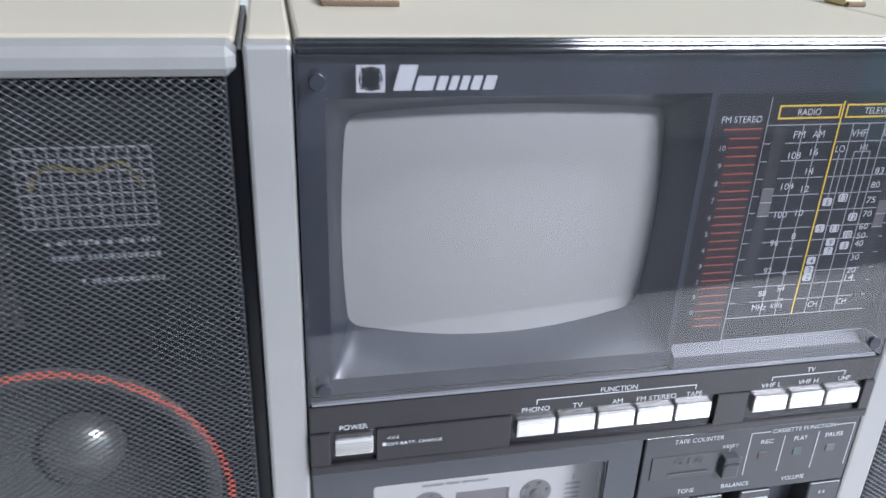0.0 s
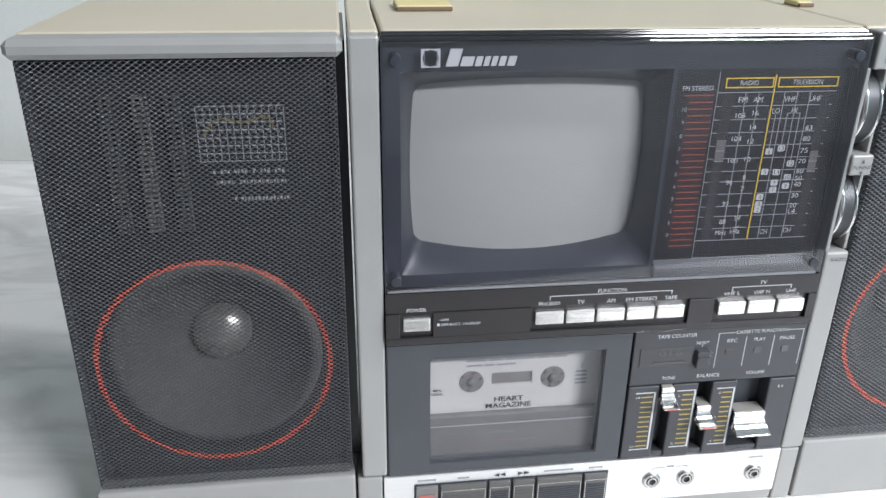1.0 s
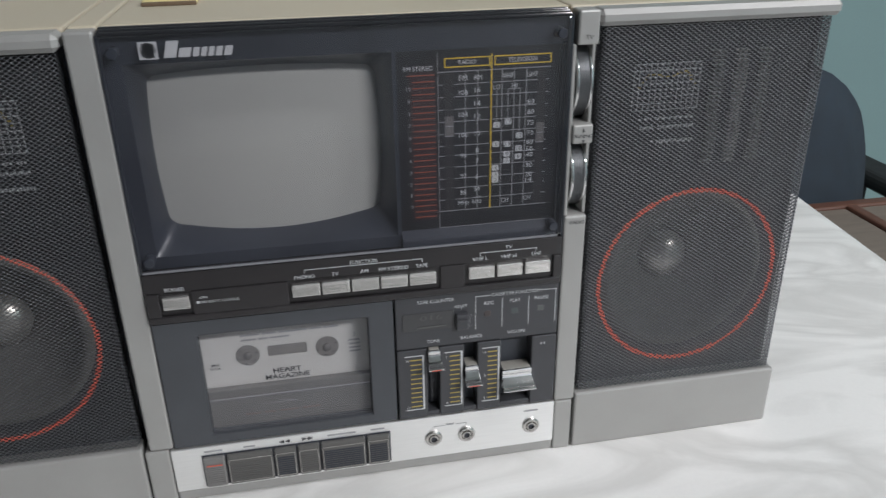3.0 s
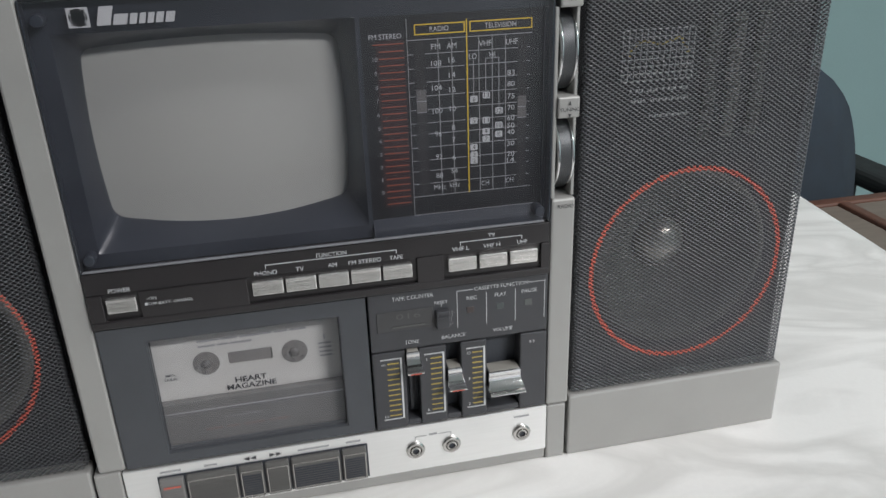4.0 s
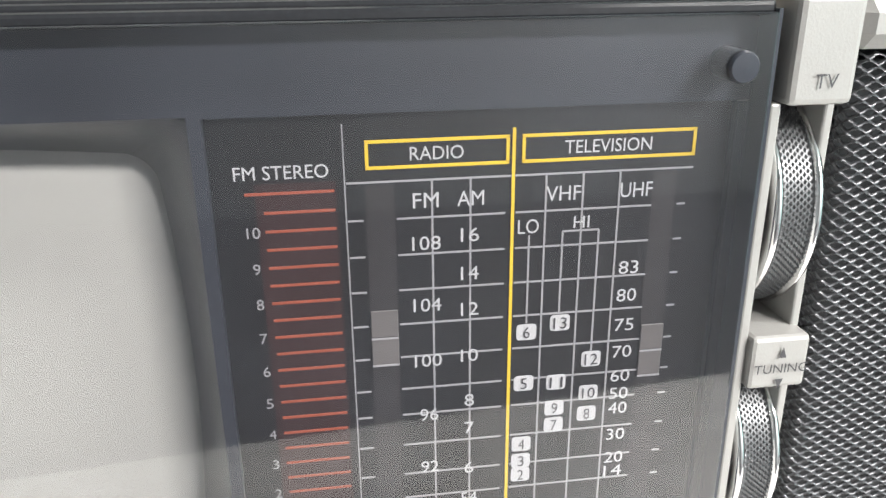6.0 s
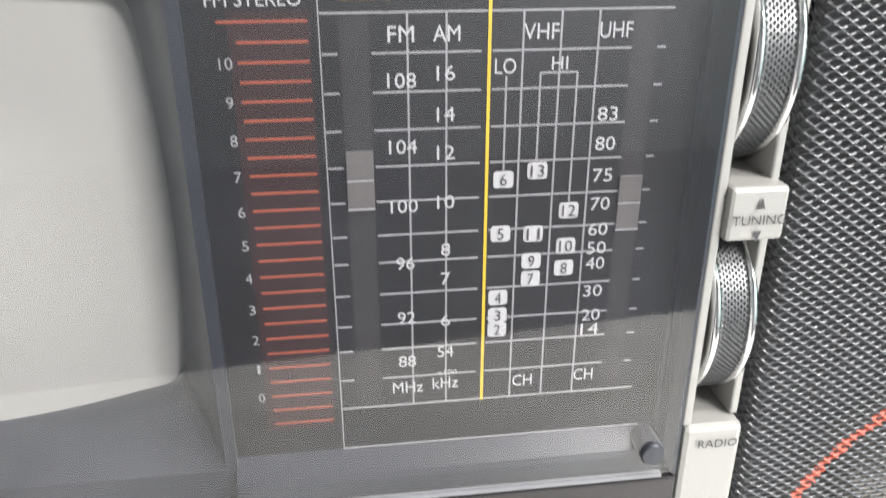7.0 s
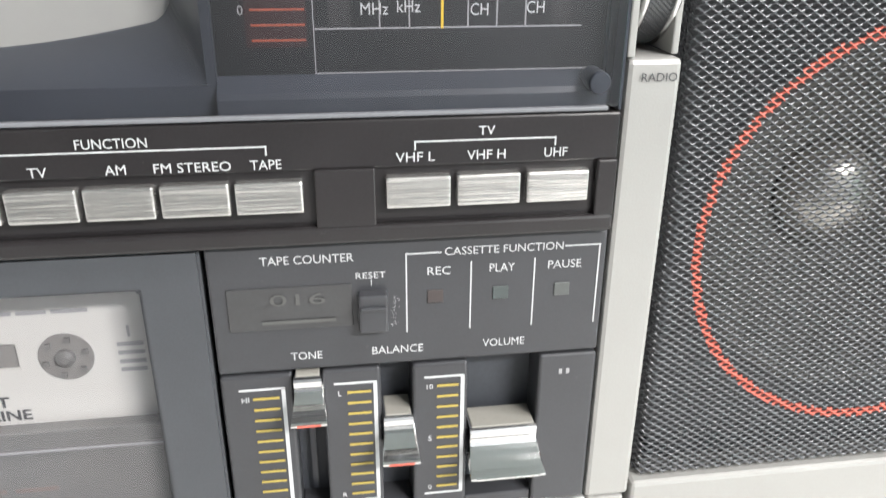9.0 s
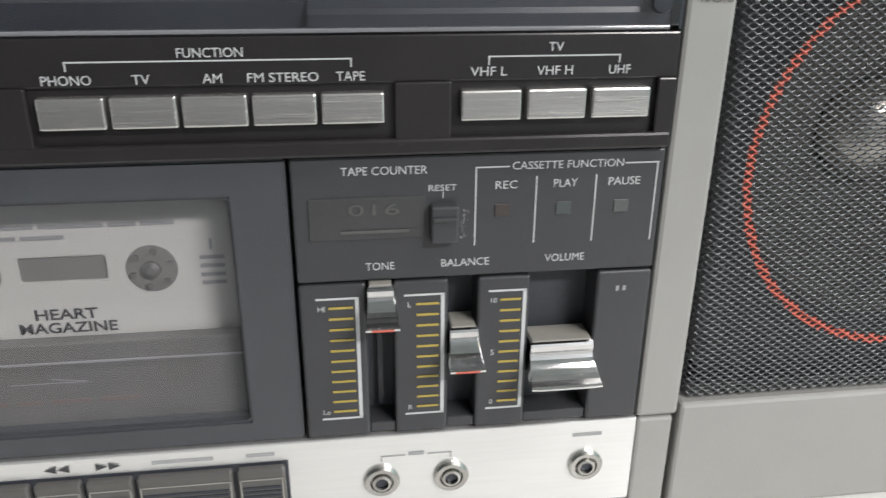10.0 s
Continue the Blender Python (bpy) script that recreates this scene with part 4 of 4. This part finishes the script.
def grille_meshes(lean):
    """Expanded metal: strands in a net of diamonds, each leaning forward, bent back along both sides; the painted ring is a mesh apart."""
    arc = GR * math.pi / 2
    span = GHW - GR + arc + 0.009

    def bend(u, n):
        a, s = abs(u), (1 if u >= 0 else -1)
        flat = GHW - GR
        if a <= flat:
            return u, n
        w = (a - flat) / GR
        if w < math.pi / 2:
            return s * (flat + (GR - n) * math.sin(w)), GR - (GR - n) * math.cos(w)
        return s * (GHW - n), GR + (a - flat - arc)

    dx, dz = NETX / 2, NETZ / 2
    cols, rows = int(span / dx), int((GZ1 - GZ0) / dz)
    sets = {0: ([], []), 1: ([], [])}
    if lean:  # (up, inwards) of a strand's corners: leaning forward, or almost flat
        sec = ((0.00025, 0.00025), (-0.00022, -0.00023), (-0.00030, -0.00012), (0.00016, 0.00035))
    else:
        sec = ((0.00031, -0.00028), (-0.00031, 0.00015), (-0.00024, 0.00045), (0.00026, 0.00010))
    for i in range(-cols, cols):
        for j in range(rows + 1):
            for k in (-1, 1):
                if (i + j) % 2 or not 0 <= j + k <= rows:
                    continue
                a, b = (i * dx, GZ0 + j * dz), ((i + 1) * dx, GZ0 + (j + k) * dz)
                for q in range(2):
                    mid = math.hypot(a[0] + (b[0] - a[0]) * (q + 0.5) / 2 - 0.0006, a[1] + (b[1] - a[1]) * (q + 0.5) / 2 - RINGZ)
                    vs, fs = sets[1 if RING_IN < mid < RING_OUT else 0]
                    o = len(vs)
                    for f in (q / 2, (q + 1) / 2):
                        wide = 0.85 + (2.6 if lean else 1.9) * (f - 0.5) ** 2
                        for up, inn in sec:
                            x, y = bend(a[0] + (b[0] - a[0]) * f, inn * wide)
                            z = a[1] + (b[1] - a[1]) * f + up * wide
                            if z > GZ1 - 0.0018:  # rolled back along the top
                                w = (z - GZ1 + 0.0018) / 0.0016
                                z, y = GZ1 - 0.0018 + 0.0016 * math.sin(w), y + 0.0016 * (1 - math.cos(w))
                            vs.append((x, y, z))
                    fs += [(o, o + 4, o + 5, o + 1), (o + 1, o + 5, o + 6, o + 2), (o + 2, o + 6, o + 7, o + 3), (o + 3, o + 7, o + 4, o)]
    out = []
    for key, name, m in ((0, "grille_mesh", MESH), (1, "red_ring", REDRING)):
        me = bpy.data.meshes.new(name)
        me.from_pydata(sets[key][0], [], sets[key][1])
        me.materials.append(m)
        me.shade_smooth()
        out.append(me)
    return out


NETS = {1: grille_meshes(False), -1: grille_meshes(True)}
GY = 0.0035


def speaker(cx, inner, label):
    """inner: +1 where the central unit lies towards +x."""
    hw = 0.0618 if inner > 0 else 0.0627
    sp = thing("loudspeaker", (cx, 0.055, TABLE_Z), label, "loudspeaker", "pair of detachable loudspeakers")
    X = lambda a: cx + inner * a

    def b(a0, a1, *r, **k):
        return one(min(X(a0), X(a1)), max(X(a0), X(a1)), *r, **k)

    shell = bmesh.new()
    box(shell, cx - hw + 0.002, cx + hw - 0.002, 0.0395, DEPTH, 0.0230, 0.2710, 0.003)
    part("cabinet", shell, PANEL, sp, "dark grey plastic cabinet")
    part("front_frame", plate_with_hole(bmesh.new(), cx - hw + 0.0015, cx + hw - 0.0015, 0.0232, 0.2690, cx - hw + 0.004, cx + hw - 0.004, 0.0600, 0.2640, 0.0120, 0.0393, 0.0004), PANEL, sp)
    part("base_panel", one(cx - hw, cx + hw, 0.0006, 0.0118, 0.0212, 0.0590, 0.0012), SILVER, sp, "silver grey lower panel")
    near = 0.0018 if inner > 0 else 0.0004  # how far the top reaches towards the central unit
    # Added filler: keeps the gap beside the central unit dark.
    part("gap_filler", b(hw - 0.0018, hw + (0.0028 if inner > 0 else 0.0003), 0.018, 0.100, 0.0600, 0.2690, 0.0003), BLACK, sp, "black filler that darkens the gap to the central unit")
    part("top_bar", one(cx - hw - 0.0008, cx + hw + near, 0.0002, 0.016, 0.2652, 0.2730, 0.0024, 1), SILVER, sp, "silver grey top bar")
    part("top_cover", one(cx - hw, cx + hw + near - 0.0006, 0.0162, DEPTH, 0.2700, 0.2734, 0.0012), CREAM, sp, "yellowed cream plastic top")
    for fx in (-0.045, 0.045):
        for fy in (0.02, 0.10):
            part("foot", lathe(bmesh.new(), [(0.006, 0.0), (0.006, 0.0035)], (cx + fx, fy, TABLE_Z), "z", 16), RUBBER, sp)
    for k, me in enumerate(NETS[inner]):
        g = new(("grille_mesh", "red_ring")[k], me)
        link_part(g, sp, "black perforated metal grille" if k == 0 else "red ring painted on the grille")
        g.location, g.scale.x = (cx, GY, 0), inner
    # baffle with a round hole, cone, surround and cap
    bz = bmesh.new()
    n = 48
    hole = [bz.verts.new((cx + 0.0480 * math.cos(2 * math.pi * k / n), 0.0125, RINGZ + 0.0480 * math.sin(2 * math.pi * k / n))) for k in range(n)]
    rim = []
    for k in range(n):
        c, s = math.cos(2 * math.pi * k / n), math.sin(2 * math.pi * k / n)
        f = min(0.058 / max(1e-6, abs(c)), (0.136 if s > 0 else 0.066) / max(1e-6, abs(s)))
        rim.append(bz.verts.new((cx + f * c, 0.0125, RINGZ + f * s)))
    for k in range(n):
        bz.faces.new((hole[k], hole[(k + 1) % n], rim[(k + 1) % n], rim[k]))
    baffle = part("baffle", bz, BAFFLE, sp)
    cone = part("cone", lathe(bmesh.new(), [(0.0490, 0.0128), (0.0465, 0.0100), (0.0435, 0.0105), (0.0415, 0.0150), (0.0280, 0.0270), (0.0150, 0.0370)], (cx, 0, RINGZ), "y", 56, False), CONE, sp, "dark paper loudspeaker cone", smooth=True)
    part("dust_cap", lathe(bmesh.new(), [(0.0152, 0.0370)] + [(0.0152 * math.cos(a), 0.0365 - 0.0110 * math.sin(a)) for a in (0.1, 0.3, 0.5, 0.7, 0.9, 1.1, 1.3, 1.45)] + [(0.0, 0.0255)], (cx, 0, RINGZ), "y", 40), DOME, cone, "shiny metallic dust cap", smooth=True)
    # printed response chart, lines of print and three ribbed columns behind the grille
    BY = 0.0122
    ch = []
    x0, x1, z0, z1 = 0.0030, 0.0385, 0.2205, 0.2440
    lo, hi = min(X(x0), X(x1)), max(X(x0), X(x1))
    for k in range(13):
        ch.append(vline(lo + (hi - lo) * k / 12, z0, z1, 0.0004))
    for k in range(8):
        ch.append(hline(lo, hi, z0 + (z1 - z0) * k / 7, 0.0005))
    part("response_chart", strokes(ch, BY), WHITE, baffle, "white printed response chart")
    cu = []
    for k in range(24):
        u = k / 23
        z = 0.2385 - 0.006 * math.exp(-9 * u) + 0.0012 * math.sin(9 * u) - (0.006 * max(0, u - 0.85) / 0.15)
        cu.append((lo + 0.003 + (hi - lo - 0.006) * u - 0.0009, lo + 0.003 + (hi - lo - 0.006) * u + 0.0009, z - 0.0004, z + 0.0004))
    part("response_curve", strokes(cu, BY - 0.0002), OLIVE, baffle, "yellow chart curve")
    pr, rp = [], random.Random(7)
    for z, w in ((0.2160, 0.031), (0.2112, 0.030), (0.2035, 0.023)):
        u = hi - w
        while u < hi - 0.0010:
            n = rp.uniform(0.0008, 0.0013)
            if rp.random() > 0.14:
                pr.append((u, u + n, z - 0.0008, z + 0.0008))
            u += n + 0.0005
    part("chart_print", strokes(pr, BY), WHITE, baffle)
    for a, m in ((-0.0055, COLUMN), (-0.0180, RIB), (-0.0310, COLUMN)):
        col = bmesh.new()
        for k in range(26):
            z = 0.1905 + 0.0023 * k
            box(col, X(a) - 0.0032, X(a) + 0.0032, 0.0088, BY + 0.0003, z, z + 0.0013, 0.0003, 1)
        part("ribbed_column", col, m, baffle, "ribbed vent column")
    return sp


speaker(-0.1763, 1, "black-grilled loudspeaker with silver trim and red ring")
speaker(0.1870, -1, "black-grilled loudspeaker with silver trim and red ring")

# ---- things beyond the table ----
def office_chair(x, y, turn):
    ch = thing("office_chair", (x, y, FL), "dark navy fabric office chair beside the table", "chair")
    bm = bmesh.new()
    box(bm, -0.215, 0.215, -0.035, 0.035, -0.30, 0.30, 0.0)
    bmesh.ops.subdivide_edges(bm, edges=bm.edges, cuts=9, use_grid_fill=True)
    for v in bm.verts:
        u, w = v.co.x / 0.215, v.co.z / 0.30
        k = max(abs(u), abs(w))
        d = math.hypot(u, w)
        f = (k / d) ** 0.95 if d > 1e-6 else 1
        v.co.x, v.co.z = v.co.x * f, v.co.z * f
        v.co.y = v.co.y * (1 - 0.55 * min(1, k) ** 6) - 0.05 * (v.co.x / 0.21) ** 2
    m = Matrix.Translation((x, y, TABLE_Z - 0.222)) @ Matrix.Rotation(radians(turn), 4, "Z")
    bmesh.ops.transform(bm, matrix=m, verts=bm.verts)
    part("backrest", bm, NAVY, ch, "rounded navy fabric backrest", smooth=True)
    R = lambda bm2: (bmesh.ops.transform(bm2, matrix=Matrix.Translation((x, y, 0)) @ Matrix.Rotation(radians(turn), 4, "Z"), verts=bm2.verts), bm2)[1]
    part("seat", R(one(-0.24, 0.24, -0.50, -0.03, FL + 0.40, FL + 0.48, 0.03, 3)), NAVY, ch)
    part("stem", R(lathe(bmesh.new(), [(0.03, FL + 0.06), (0.03, FL + 0.40)], (0, -0.25, 0), "z", 20)), RUBBER, ch)
    part("back_bar", R(one(-0.03, 0.03, 0.0, 0.03, FL + 0.40, FL + 0.62, 0.008)), RUBBER, ch)
    for side in (-1, 1):
        arm = part("armrest", R(one(side * 0.30 - 0.032, side * 0.30 + 0.032, -0.34, -0.03, FL + 0.570, FL + 0.600, 0.012, 3)), RUBBER, ch, "black armrest")
        part("arm_post", R(one(side * 0.30 - 0.016, side * 0.30 + 0.016, -0.22, -0.15, FL + 0.42, FL + 0.569, 0.006)), RUBBER, arm)
        part("arm_bracket", R(one(min(side * 0.20, side * 0.31), max(side * 0.20, side * 0.31), -0.22, -0.15, FL + 0.385, FL + 0.419, 0.006)), RUBBER, arm)
    for k in range(5):
        leg = one(0.02, 0.28, -0.02, 0.02, FL + 0.03, FL + 0.07, 0.008)
        bmesh.ops.transform(leg, matrix=Matrix.Translation((0, -0.25, 0)) @ Matrix.Rotation(radians(72 * k), 4, "Z"), verts=leg.verts)
        part("leg", R(leg), RUBBER, ch)
    return ch


office_chair(0.635, 0.62, 180)


def wooden_desk(x0, x1, y0, y1, top):
    d = thing("wooden_desk", ((x0 + x1) / 2, (y0 + y1) / 2, FL), "worn red-brown wooden desk beside the chair", "desk")
    xm = 0.742  # a dark rail between two boards
    for xa, xb in ((x0 + 0.02, xm - 0.009), (xm + 0.009, x1 - 0.02)):
        part("desk_top", one(xa, xb, y0 + 0.02, y1 - 0.02, top - 0.03, top, 0.004), WOODTOP, d, "worn brown desk top")
    part("rail", one(xm - 0.0088, xm + 0.0088, y0 + 0.02, y1 - 0.02, top - 0.03, top + 0.004, 0.003), WOOD, d, "dark wooden rail")
    rim = bmesh.new()
    plate = ((x0, x1, y0, y0 + 0.02), (x0, x1, y1 - 0.02, y1), (x0, x0 + 0.02, y0 + 0.02, y1 - 0.02), (x1 - 0.02, x1, y0 + 0.02, y1 - 0.02))
    for a, b_, c, e in plate:
        box(rim, a, b_, c, e, top - 0.05, top + 0.003, 0.003)
    part("desk_edge", rim, WOOD, d)
    for lx in (x0 + 0.03, x1 - 0.03):
        for ly in (y0 + 0.03, y1 - 0.03):
            part("leg", one(lx - 0.025, lx + 0.025, ly - 0.025, ly + 0.025, FL, top - 0.03, 0.003), WOOD, d)
    return d


wooden_desk(0.56, 1.5, 0.36, 0.572, TABLE_Z - 0.12)
